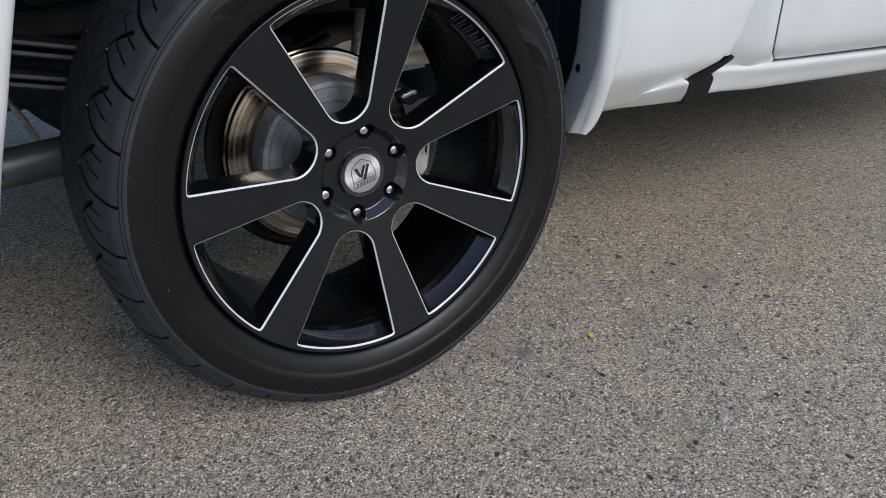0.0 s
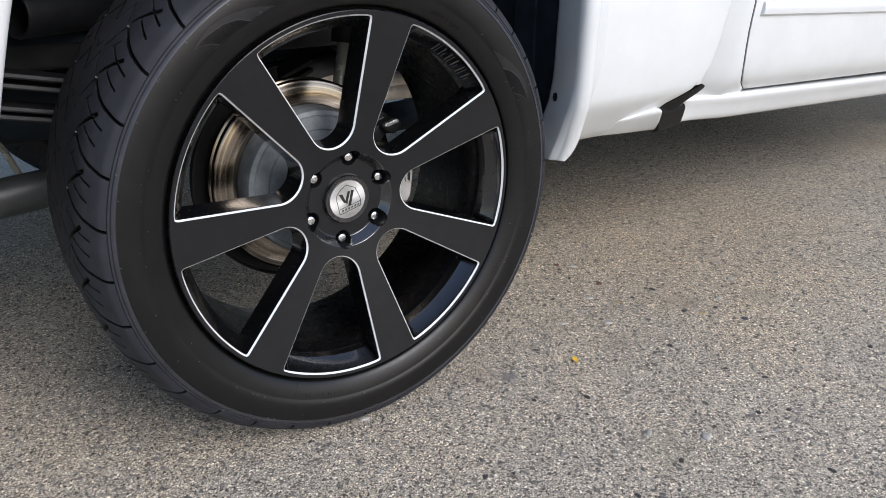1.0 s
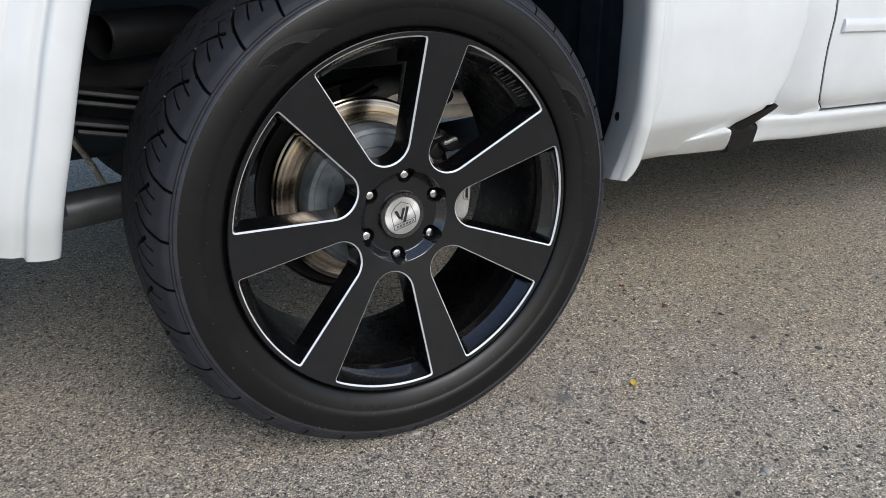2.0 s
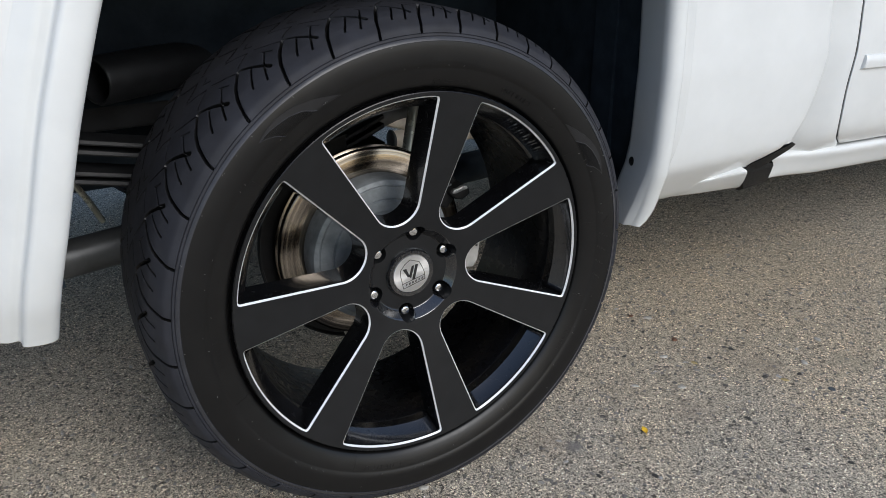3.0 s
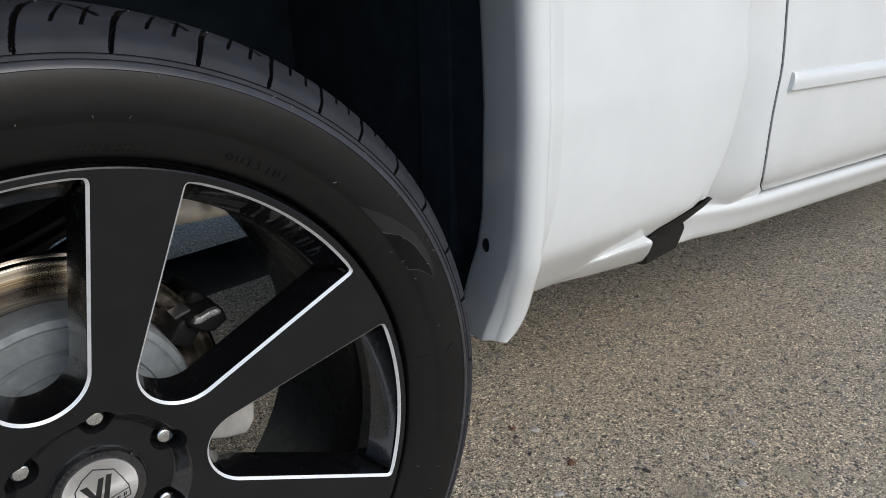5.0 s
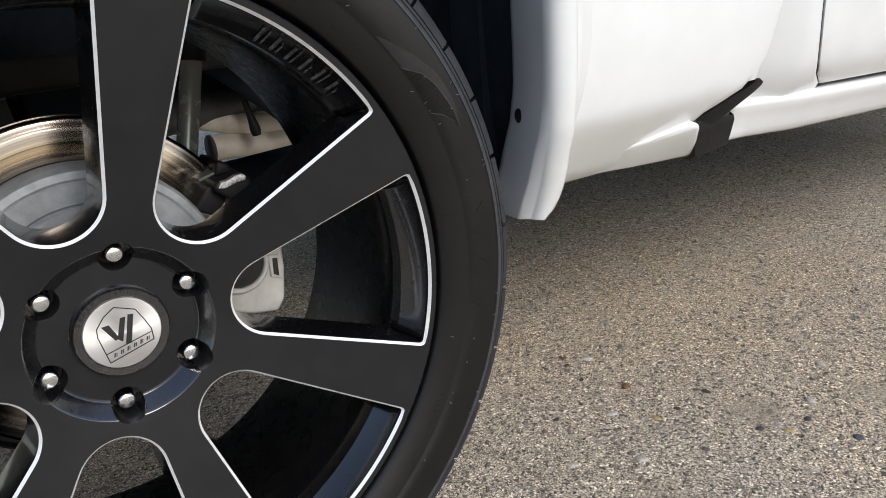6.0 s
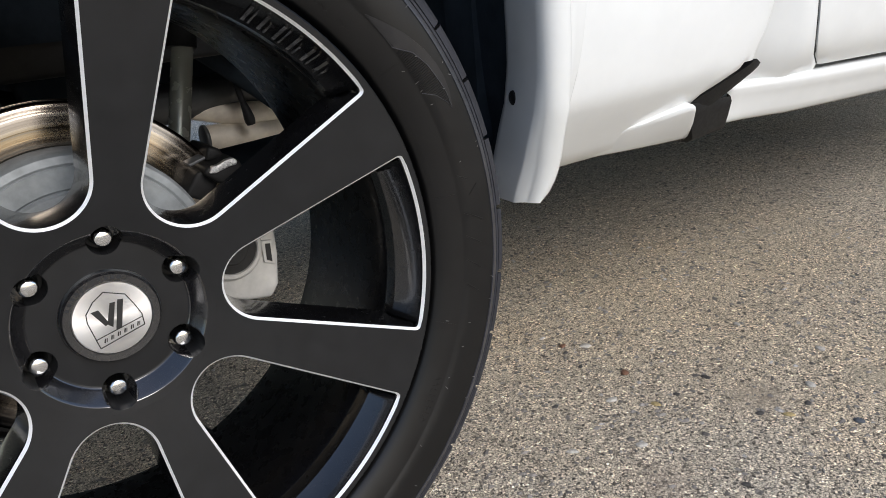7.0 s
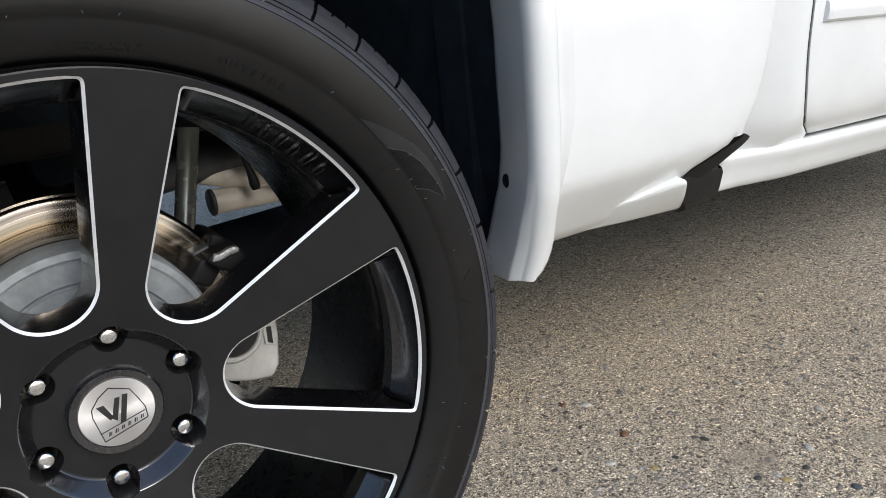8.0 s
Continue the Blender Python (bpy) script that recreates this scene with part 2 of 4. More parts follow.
class Form:
    """Vertices and faces, with a few makers of solids, that become one mesh."""

    def __init__(self):
        self.v, self.f = [], []

    def add(self, verts, faces):
        k = len(self.v)
        self.v += [tuple(p) for p in verts]
        self.f += [tuple(i + k for i in q) for q in faces]
        return self

    def grid(self, rows, close=False, flip=False):
        """Quads between rows of equally many points; close joins each row's ends."""
        n = len(rows[0])
        faces = []
        for i in range(len(rows) - 1):
            for j in range(n if close else n - 1):
                q = (i * n + j, i * n + (j + 1) % n, (i + 1) * n + (j + 1) % n, (i + 1) * n + j)
                faces.append(q[::-1] if flip else q)
        return self.add([p for row in rows for p in row], faces)

    def box(self, x0, x1, y0, y1, z0, z1, m=None):
        p = [Vector((x, y, z)) for x in (x0, x1) for y in (y0, y1) for z in (z0, z1)]
        p = [m @ q for q in p] if m else p
        return self.add(p, [(0, 1, 3, 2), (4, 6, 7, 5), (0, 4, 5, 1), (2, 3, 7, 6), (0, 2, 6, 4), (1, 5, 7, 3)])

    def spin(self, profile, n=96, cx=0.0, cz=0.0, close=False):
        """Turns a profile of (radius, y) round the y axis through (cx, cz)."""
        rows = []
        for r, y in profile:
            rows.append([(cx + r * math.sin(2 * math.pi * k / n), y, cz + r * math.cos(2 * math.pi * k / n)) for k in range(n)])
        return self.grid(rows, close=True)

    def tube(self, path, r, n=20, caps=True):
        path = [Vector(p) for p in path]
        rows = []
        for i, p in enumerate(path):
            d = (path[min(i + 1, len(path) - 1)] - path[max(i - 1, 0)]).normalized()
            a = d.cross((0.3, 0.2, 1.0)).normalized()
            b = d.cross(a)
            rr = r[i] if isinstance(r, (list, tuple)) else r
            rows.append([p + rr * (a * math.cos(2 * math.pi * k / n) + b * math.sin(2 * math.pi * k / n)) for k in range(n)])
        k = len(self.v)
        self.grid(rows, close=True)
        if caps:
            self.f += [tuple(range(k + n - 1, k - 1, -1)), tuple(k + (len(rows) - 1) * n + j for j in range(n))]
        return self

    def slab(self, outline, y0, y1):
        """An outline of (x, z) made into a slab between two depths."""
        n = len(outline)
        front, back = [(x, y0, z) for x, z in outline], [(x, y1, z) for x, z in outline]
        return self.add(front + back, [tuple(range(n)), tuple(range(2 * n - 1, n - 1, -1))] + [(j, j + n, (j + 1) % n + n, (j + 1) % n) for j in range(n)])

    def mesh(self, name, mat, sharp=35.0, bevel=0.0):
        bm = bmesh.new()
        made = [bm.verts.new(p) for p in self.v]
        for q in self.f:
            try:
                bm.faces.new([made[i] for i in q])
            except ValueError:
                pass
        bmesh.ops.remove_doubles(bm, verts=bm.verts, dist=2e-5)
        bmesh.ops.recalc_face_normals(bm, faces=bm.faces)
        if bevel:
            bmesh.ops.bevel(bm, geom=[e for e in bm.edges if len(e.link_faces) == 2 and e.calc_face_angle() > 0.6], offset=bevel, segments=3, profile=0.5, affect="EDGES")
        data = bpy.data.meshes.new(name)
        bm.to_mesh(data)
        bm.free()
        data.materials.append(mat)
        data.shade_smooth()
        data.set_sharp_from_angle(angle=radians(sharp))
        return data


def part(name, form, mat, parent=None, label="", sharp=35.0, bevel=0.0, place=None):
    ob = new(name, form.mesh(name, mat, sharp, bevel))
    if place:
        ob.matrix_basis = place
    ob.parent = parent
    if label:
        tagged(ob, label)
    return ob


def smooth_path(points, n):
    """n points spread evenly along a smooth curve through the given ones."""
    p = np.array(points, float)
    q = np.vstack([2 * p[0] - p[1], p, 2 * p[-1] - p[-2]])
    out = []
    for i in range(1, len(q) - 2):
        for s in np.linspace(0, 1, 24, endpoint=False):
            a, b, c, d = q[i - 1], q[i], q[i + 1], q[i + 2]
            out.append(0.5 * (2 * b + (c - a) * s + (2 * a - 5 * b + 4 * c - d) * s**2 + (3 * b - a - 3 * c + d) * s**3))
    out = np.array(out + [p[-1]])
    far = np.r_[0, np.cumsum(np.linalg.norm(np.diff(out, axis=0), axis=1))]
    return np.stack([np.interp(np.linspace(0, far[-1], n), far, out[:, k]) for k in range(p.shape[1])], 1)


# ---- ground ----
HUB = 0.436  # height of the wheel's centre before the truck sinks onto its tyres
SINK = 0.017
form = Form().add([(-2500, -2500, 0), (2500, -2500, 0), (2500, 2500, 0), (-2500, 2500, 0)], [(0, 1, 2, 3)])
ground = part("ground", form, ASPHALT)
tagged(ground, "weathered tan-grey asphalt with exposed fine aggregate", "ground", kind="structure")

# ---- pickup truck ----
truck = tagged(new("pickup_truck"), "white pickup truck with black alloy wheels, parked on asphalt", "pickup truck")
truck.location.z = -SINK
WIDTH = 1.98


def side(z):
    """How far in from the widest plane the truck's flank lies at a height."""
    return float(np.interp(z, [0.40, 0.435, 0.46, 0.48, 0.50, 0.52, 0.54, 0.58, 0.62, 0.72, 0.74, 0.85, 1.0, 1.35], [0.128, 0.094, 0.070, 0.053, 0.036, 0.019, 0.005, -0.003, -0.007, -0.011, -0.010, -0.006, 0.0, 0.03]))


ARCH = smooth_path([(-0.520, 0.478), (-0.504, 0.555), (-0.480, 0.64), (-0.447, 0.755), (-0.397, 0.896), (-0.377, 0.934), (-0.350, 0.961), (-0.305, 0.980), (-0.23, 0.987), (-0.05, 0.987), (0.14, 0.986), (0.30, 0.985),
                    (0.367, 0.980), (0.406, 0.962), (0.431, 0.922), (0.441, 0.85), (0.444, 0.757), (0.445, 0.657), (0.449, 0.567), (0.455, 0.51), (0.460, 0.476), (0.461, 0.448), (0.460, 0.4275)], 150)
tang = np.gradient(ARCH, axis=0)
tang /= np.linalg.norm(tang, axis=1)[:, None]
ARCH_OUT = np.stack([-tang[:, 1], tang[:, 0]], 1)  # away from the opening


def arch_at(k, off):
    return ARCH[k] + ARCH_OUT[k] * off


# flared lip round the wheel opening
BACK = [(0.046, 0.088), (0.042, 0.086), (0.012, 0.020), (0.006, 0.006), (0.003, 0.000), (0.002, -0.003), (0.001, -0.006), (0.000, -0.010)]  # plain return of the lip
FLANGE = [(0.092, 0.108), (0.058, 0.090), (0.040, 0.076), (0.037, 0.068), (0.021, 0.018), (0.0160, 0.001), (0.0142, -0.0050), (0.0125, -0.010)]  # broad return behind the front leg
FACE = [(0.0008, -0.0175), (0.0028, -0.0212), (0.0060, -0.0247), (0.0105, -0.0277), (0.016, -0.0300), (0.023, -0.0319), (0.030, -0.0330), (0.036, -0.0333), (0.0408, -0.0320), (0.0425, -0.0290), (0.0434, -0.0210),
        (0.0446, -0.0160), (0.0465, -0.0142), (0.0485, -0.0144), (0.0545, -0.0170), (0.058, -0.0174), (0.066, -0.0150), (0.074, -0.0126), (0.080, -0.0112), (0.0835, -0.0102), (0.084, 0.004)]


def flare_side(z):
    return side(z) if z > 0.54 else float(np.interp(z, [0.40, 0.44, 0.48, 0.52, 0.54], [0.062, 0.046, 0.030, 0.014, 0.005]))


def flare_section(k):
    x, z = ARCH[k]
    front = min(1.0, max(0.0, (0.955 - z) / 0.12)) if x > 0 else 0.0
    spread = min(1.0, max(0.0, (0.585 - z) / 0.13)) ** 1.3  # the return widens towards the tyre at the foot
    out = []
    for (o0, y0), (o1, y1) in zip(BACK, FLANGE):
        o1, y1 = o1 - 0.034 * spread * min(1.0, o1 / 0.04), y1 - 0.022 * spread * (y1 > 0.06)
        out.append((o0 + (o1 - o0) * front, y0 + (y1 - y0) * front))
    shrink = 1.0 - 0.97 * min(1.0, max(0.0, (0.64 - z) / 0.16)) ** 1.4 if x > 0 else 1.0
    tip = 1.0 - 0.72 * (1 - math.sqrt(1 - min(1.0, max(0.0, (0.470 - z) / 0.0425)) ** 2)) if x > 0 else 1.0
    face = [(o + 0.0125 * front * max(0.0, 1 - o / 0.03), y) for o, y in FACE]
    wall = max(0.0, side(z) - flare_side(z))  # the outer rim reaches back to the flank
    lip = 0.0125 * front
    bent = [(lip + (o - lip) * (1 - (1 - tip) * min(1.0, (o - lip) / 0.03)) if o < 0.0428 else lip + (0.0428 - lip + (o - 0.0428) * shrink) * tip, y + (wall if o == 0.084 else 0.0)) for o, y in face]
    return out + bent


rows = []
for k in range(len(ARCH)):
    ring = []
    for off, y in flare_section(k):
        x, z = arch_at(k, off)
        ring.append((x, y + flare_side(z) + 0.010, z))
    rows.append(ring)
form = Form().grid(rows)
n = len(rows[0])
form.f += [tuple(range(n)), tuple((len(rows) - 1) * n + j for j in range(n - 1, -1, -1))]
flare = part("wheel_arch_flare", form, PAINT, truck, "white moulded wheel arch flare", 62)
form = Form().spin([(0.0, -0.0022), (0.006, -0.0022), (0.0085, -0.0005), (0.0092, 0.002)], 24)
form.spin([(0.0, -0.0030), (0.0028, -0.0030), (0.0032, -0.0018)], 6)
k = int(np.abs(ARCH[80:, 1] - 0.547).argmin()) + 80
seat = [Vector((arch_at(k, o)[0], y + flare_side(ARCH[k][1]) + 0.010, ARCH[k][1])) for o, y in flare_section(k)[3:5]]
d = Vector((-(seat[0] - seat[1]).y, (seat[0] - seat[1]).x, 0)).normalized()
screw = part("screw", form, PLASTIC, flare, "black plastic push rivet")
screw.matrix_basis = Matrix.Translation(seat[0].lerp(seat[1], 0.34) + d * 0.0004) @ d.to_track_quat("-Y", "Z").to_matrix().to_4x4()

# bed side
FRONT = smooth_path([(0.868, 0.43), (0.866, 0.541), (0.882, 0.585), (0.897, 0.635), (0.907, 0.68), (0.912, 0.725), (0.904, 0.80), (0.901, 0.88), (0.902, 1.05), (0.91, 1.35)], 90)


def front_edge(z):
    return float(np.interp(z, FRONT[:, 1], FRONT[:, 0]))


def inside_arch(x, z, off=0.068):
    d = (ARCH[:, 0] - x) ** 2 + (ARCH[:, 1] - z) ** 2
    k = int(d.argmin())
    return (np.array([x, z]) - ARCH[k]) @ ARCH_OUT[k] < (off if z > 0.60 or x < 0 else 0.034) and d[k] < 0.5 and -0.6 < x < 0.6


def bed_bottom(x):
    return float(np.interp(x, [-1.4, -0.55, -0.45, 0.58, 0.74, 0.776, 0.868], [0.482, 0.480, 0.45, 0.438, 0.4365, 0.496, 0.544]))


ZS = np.r_[np.linspace(0, 0.35, 26), np.linspace(0.37, 1, 34)]


def flank(z, u_edge):
    """Flank with the sheet turning in at the front edge."""
    return side(z) + 0.02 * max(0.0, 1 - u_edge / 0.012) ** 2


rows = []
US = np.r_[np.linspace(-1.35, 0.60, 130), np.linspace(0.61, 0.83, 26)]
for z_k in ZS:
    row = []
    for u in US:
        lo = bed_bottom(u)
        z = lo + (1.32 - lo) * z_k
        row.append((u, side(z) + 0.010 * (z_k == 0), z))
    fe = [front_edge(bed_bottom(0.868) + (1.32 - bed_bottom(0.868)) * z_k) - e for e in (0.03, 0.018, 0.009, 0.004, 0.001, 0.0, 0.002)]
    z = bed_bottom(0.868) + (1.32 - bed_bottom(0.868)) * z_k
    for x, y in zip(fe, (0, 0.0005, 0.002, 0.005, 0.010, 0.016, 0.045)):
        row.append((x, side(z) + y, z))
    rows.append(row)
form = Form()
n = len(rows[0])
verts = [p for row in rows for p in row]
faces = []
for i in range(len(rows) - 1):
    for j in range(n - 1):
        q = (i * n + j, i * n + j + 1, (i + 1) * n + j + 1, (i + 1) * n + j)
        c = np.mean([verts[a] for a in q], axis=0)
        if not inside_arch(c[0], c[2]):
            faces.append(q)
form.add(verts, faces)
bed = part("bed_side", form, PAINT, truck, "white pickup bed side panel", 50)

# lower trim ahead of the flare: grows out of the flank towards the cab
rows = []
for s in np.linspace(0, 1, 30):
    grow = min(1.0, s * 1.02) ** 1.6
    crest = 0.471 + 0.0285 * s**0.85
    low = 0.4400 - 0.0035 * min(1.0, s * 1.5)
    ring = [(0.628 + 0.126 * s, side(crest + 0.004) + 0.012, crest + 0.004)]
    for v in (0.0, 0.03, 0.08, 0.16, 0.3, 0.5, 0.7, 0.85, 0.94, 1.0):
        z = crest + (low - crest) * v
        out = grow * float(np.interp(v, [0, 0.03, 0.08, 0.16, 0.5, 1.0], [0.004, 0.012, 0.0165, 0.0185, 0.020, 0.019]))
        ring.append((0.628 + (0.126 + 0.050 * v) * s, side(z) + 0.005 - 0.0075 * min(1, s * 2.5) - out + 0.004 * (v == 1.0), z))
    ring.append((ring[-1][0], ring[-1][1] + 0.03, ring[-1][2] + 0.003))
    rows.append(ring)
last = rows[-1]
for push, ins in ((0.003, 0.002), (0.0045, 0.006), (0.005, 0.02), (0.005, 0.04)):
    rows.append([(x + push, y + ins, z) for x, y, z in last])
part("lower_trim", Form().grid(rows), PAINT, truck, "white lower body trim", 50)

# black bracket between bed and cab
rows = []
for v in np.linspace(0, 1, 9):
    z = 0.497 - 0.068 * v
    y = float(np.interp(v, [0, 0.12, 0.5, 0.9, 1.0], [0.034, 0.034, 0.046, 0.060, 0.074]))
    x0, x1 = 0.757 + 0.052 * v, 0.874 + 0.026 * v
    rows.append([(x0, y + 0.012, z), (x0 + 0.001, y + 0.001, z)] + [(x0 + (x1 - x0) * u, y + 0.014 * u, z - 0.008 * u * (1 - v)) for u in (0.2, 0.4, 0.6, 0.8, 0.97)] + [(x1, y + 0.03, z)])
form = Form().grid(rows)
rows = []
for s in np.linspace(0, 1, 10):
    x, z = 0.774 + 0.088 * s, 0.497 + 0.047 * s
    y = side(z) + 0.001
    w = 0.016 * (1 - s) + 0.013
    rows.append([(x, y + 0.03, z - 0.001), (x, y - 0.002, z + 0.001), (x + 0.006 + 0.012 * s, y + 0.004, z - w * 0.5), (x + 0.012 + 0.014 * s, y + 0.012, z - w), (x + 0.012 + 0.014 * s, y + 0.04, z - w - 0.002)])
form.grid(rows)
form.f.append(tuple(len(form.v) - 5 + j for j in range(5)))
part("bracket", form, PLASTIC, truck, "black plastic bracket", 40)

# cab corner and rocker
CAB_IN = 0.001
DOOR = smooth_path([(1.072, 0.5065), (1.060, 0.5085), (1.044, 0.517), (1.030, 0.525), (1.014, 0.537), (1.002, 0.567), (0.993, 0.607), (0.990, 0.642), (0.991, 0.677), (0.993, 0.712), (0.992, 0.76), (0.989, 0.80), (0.986, 0.88), (0.986, 1.05), (0.994, 1.35)], 90)


def door_edge(z):
    return float(np.interp(z, DOOR[:, 1], DOOR[:, 0]))


def cab_side(z):
    return side(max(z, 0.47)) + CAB_IN


def sheet(x0, x1, z0, z1, inset, nx=14, nz=44, turn=0.0022, rake=0.0):
    """A piece of cab flank between two upright edges, its rims turned in."""
    rows = []
    for z in np.linspace(z0, z1, nz):
        a, b = x0(z), x1(z)
        xs = np.r_[a, a + turn * 0.3, a + turn, np.linspace(a, b, nx)[1:-1], b - turn, b - turn * 0.3, b]
        ys = np.r_[turn * 9, turn * 0.35, 0, np.zeros(nx - 2), 0, turn * 0.35, turn * 9]
        rows.append([(x, cab_side(z) + inset + y, z - rake * max(0, x - 1.06)) for x, y in zip(xs, ys)])
    first = [(x, y + turn * 7, z - turn * 0.2) for x, y, z in rows[0]]
    return Form().grid([first] + rows)


form = sheet(lambda z: 0.84, lambda z: door_edge(z) - 0.002, 0.49, 1.35, 0.0)
form.v = [(x, y + 0.060 * max(0.0, min(1.0, (0.978 - x) / 0.10)) ** 1.3, z) for x, y, z in form.v]
part("cab_corner", form, PAINT, truck, "white cab corner panel", 45)
door = part("door", sheet(lambda z: door_edge(z) + 0.0035, lambda z: 2.14, 0.5085, 1.35, 0.0, nx=30, rake=0.035), PAINT, truck, "white closed cab door", 45)
part("front_door", sheet(lambda z: 2.146, lambda z: 3.1, 0.5085, 1.35, 0.0, nx=10, rake=0.035), PAINT, truck, "white closed cab door", 45)
rows = []
for z in np.linspace(0.51, 1.35, 60):
    rows.append([(door_edge(z) + o, cab_side(z) + 0.0032, z) for o in (-0.004, 0.0055)])
part("door_seal", Form().grid(rows), SEAM, truck, "black rubber door seal")
part("door_frame", Form().box(1.0, 3.1, 0.064, 0.07, 0.48, 1.35), SEAM, truck, "dark door frame")
# body-coloured door moulding
rows = []
for x, k in ((1.019, 0.0), (1.0195, 0.75), (1.022, 1.0), (1.6, 1.0), (2.12, 1.0), (2.128, 0.0)):
    prof = [(0.682, 0.004), (0.682, -0.004), (0.685, -0.0085), (0.695, -0.010), (0.706, -0.0085), (0.7105, -0.004), (0.7105, 0.004)]
    rows.append([(x + (z - 0.682) * 0.15, side(z) + CAB_IN + (y if k else 0.004) * (k if y < 0 else 1), z - 0.038 * (x - 1.0)) for z, y in prof])
part("door_moulding", Form().grid(rows), PAINT, door, "white door moulding", 40)
# rocker panel under the cab
rows = []
prof = [(0.4945, 0.085), (0.4940, 0.036), (0.4925, 0.031), (0.487, 0.0270), (0.480, 0.0275), (0.470, 0.035), (0.455, 0.042), (0.442, 0.048), (0.433, 0.053), (0.428, 0.060), (0.4262, 0.084), (0.430, 0.12)]
for x, k in ((0.868, 0.60), (0.8685, 0.68), (0.871, 0.73), (0.878, 0.755), (0.90, 0.78), (0.92, 0.80), (0.95, 0.87), (0.98, 0.93), (1.02, 0.98), (1.06, 1.0), (1.3, 1.0), (2.0, 1.0), (3.1, 1.0)):
    rows.append([(x + 0.015 * max(0, (0.49 - z) / 0.06) * (x < 1.0), 0.12 + (y - 0.12) * (k if z > 0.44 else max(k, 0.8)), z + 0.010 - 0.042 * (x - 1.0) - 0.012 * (1 - k) * (z > 0.48)) for z, y in prof])
form = Form().grid(rows)
form.f.append(tuple(range(len(prof))))
part("rocker_panel", form, PAINT, truck, "white rocker panel", 50)

# far side and the closing of the body
form = Form()
form.box(-1.35, 0.90, WIDTH - 0.06, WIDTH, 0.45, 1.32).box(-1.36, -1.30, 0.03, WIDTH - 0.06, 0.55, 1.32)
part("bed_body", form, PAINT, truck, "white pickup bed body", bevel=0.008)
part("bed_front_wall", Form().box(0.82, 0.86, 0.06, WIDTH - 0.06, 0.50, 1.32), LINER, truck, "black bed front wall")
part("bed_floor", Form().box(-1.30, 0.84, 0.06, WIDTH - 0.06, 1.02, 1.06), LINER, truck, "black bed floor")
form = Form().box(0.93, 3.1, 0.10, WIDTH, 0.50, 1.35).box(0.95, 2.9, 0.20, WIDTH - 0.15, 1.345, 1.92).box(3.1, 4.55, 0.06, WIDTH - 0.05, 0.62, 1.25)
# dark panel added over the white cab bottom to cut bounce onto the ground
part("underbody", Form().box(0.93, 3.1, 0.13, WIDTH - 0.04, 0.478, 0.499), LINER, truck, "black underbody panel, added to stop bounced light")
# unseen box, added to keep far-side light off the ground below
part("side_step", Form().box(0.95, 3.1, WIDTH - 0.12, WIDTH - 0.02, 0.19, 0.48), PLASTIC, truck, "black box added along the far side to block light", bevel=0.02)
# deep rails added only to darken the ground under the cab
part("frame_rail", Form().box(0.95, 3.0, 0.62, 0.70, 0.31, 0.478).box(0.95, 3.0, 1.28, 1.36, 0.25, 0.478), STEEL, truck, "dark rails added under the cab to block light", bevel=0.008)
part("cab_body", form, PAINT, truck, "white cab body", bevel=0.03)

# wheel well
rows = []
for off, y in ((0.052, 0.092), (0.054, 0.10), (0.062, 0.14), (0.062, 0.40), (0.062, 0.58)):
    rows.append([(*[arch_at(k, off)[0]], y + (side(max(0.42, ARCH[k][1])) if y < 0.1 else 0), arch_at(k, off)[1]) for k in range(22, len(ARCH), 2)])
part("wheel_well_liner", Form().grid(rows), LINER, truck, "black wheel well liner", 40)
form = Form()
part("inner_panel", form.box(0.50, 0.9, 0.16, 0.22, 0.47, 1.0), LINER, truck, "black inner body panel")
part("inner_panel", Form().box(-1.3, -0.50, 0.13, 0.16, 0.50, 1.0), LINER, truck, "black inner body panel")
part("inner_panel", Form().box(-0.62, 0.80, 0.585, 0.598, 0.65, 1.10), LINER, truck, "black inner body panel")

# chassis
form = Form().box(-1.3, 3.0, 0.60, 0.68, 0.60, 0.86).box(-1.3, 3.0, 1.30, 1.38, 0.505, 0.86).box(-1.1, -1.0, 0.68, 1.30, 0.66, 0.78).box(0.6, 0.7, 0.68, 1.30, 0.66, 0.78)
part("frame_rail", form, STEEL, truck, "dark steel chassis frame", bevel=0.008)
part("cross_tube", Form().spin([(0.0, 0.10), (0.036, 0.10), (0.037, 0.0), (0.041, 0.0), (0.043, 0.004), (0.043, 0.42)], 28), STEEL, truck, "dark steel tube with open end",
     place=Matrix.Translation((-0.385, 0.49, 0.715)) @ Euler((0, 0, radians(-58))).to_matrix().to_4x4())
spring = part("leaf_spring", Form().box(-0.06, 0.06, 0.42, 0.52, 0.47, 0.53), STEEL, truck, "stack of dark steel leaf springs", bevel=0.004)
for k, (lift, reach) in enumerate(((0.112, 0.78), (0.094, 0.76), (0.055, 0.62), (0.040, 0.45))):
    rows = []
    for x in np.linspace(-reach, min(reach, 0.14), 30):
        z = 0.43 + lift + (0.21 if x < 0 else 0.50) * abs(x) ** 1.15
        rows.append([(x, y, z + dz) for y, dz in ((0.435, 0), (0.433, 0.003), (0.435, 0.0085), (0.505, 0.0085), (0.505, 0))])
    part("leaf", Form().grid(rows, close=True), SPRING, spring, sharp=50)
part("axle", Form().spin([(0.05, 0.22), (0.05, 0.36), (0.042, 0.38), (0.042, 0.86), (0.09, 0.90), (0.13, 0.99), (0.09, 1.08), (0.042, 1.12), (0.042, 1.76)], 28, 0, HUB), STEEL, truck, "dark steel rear axle")
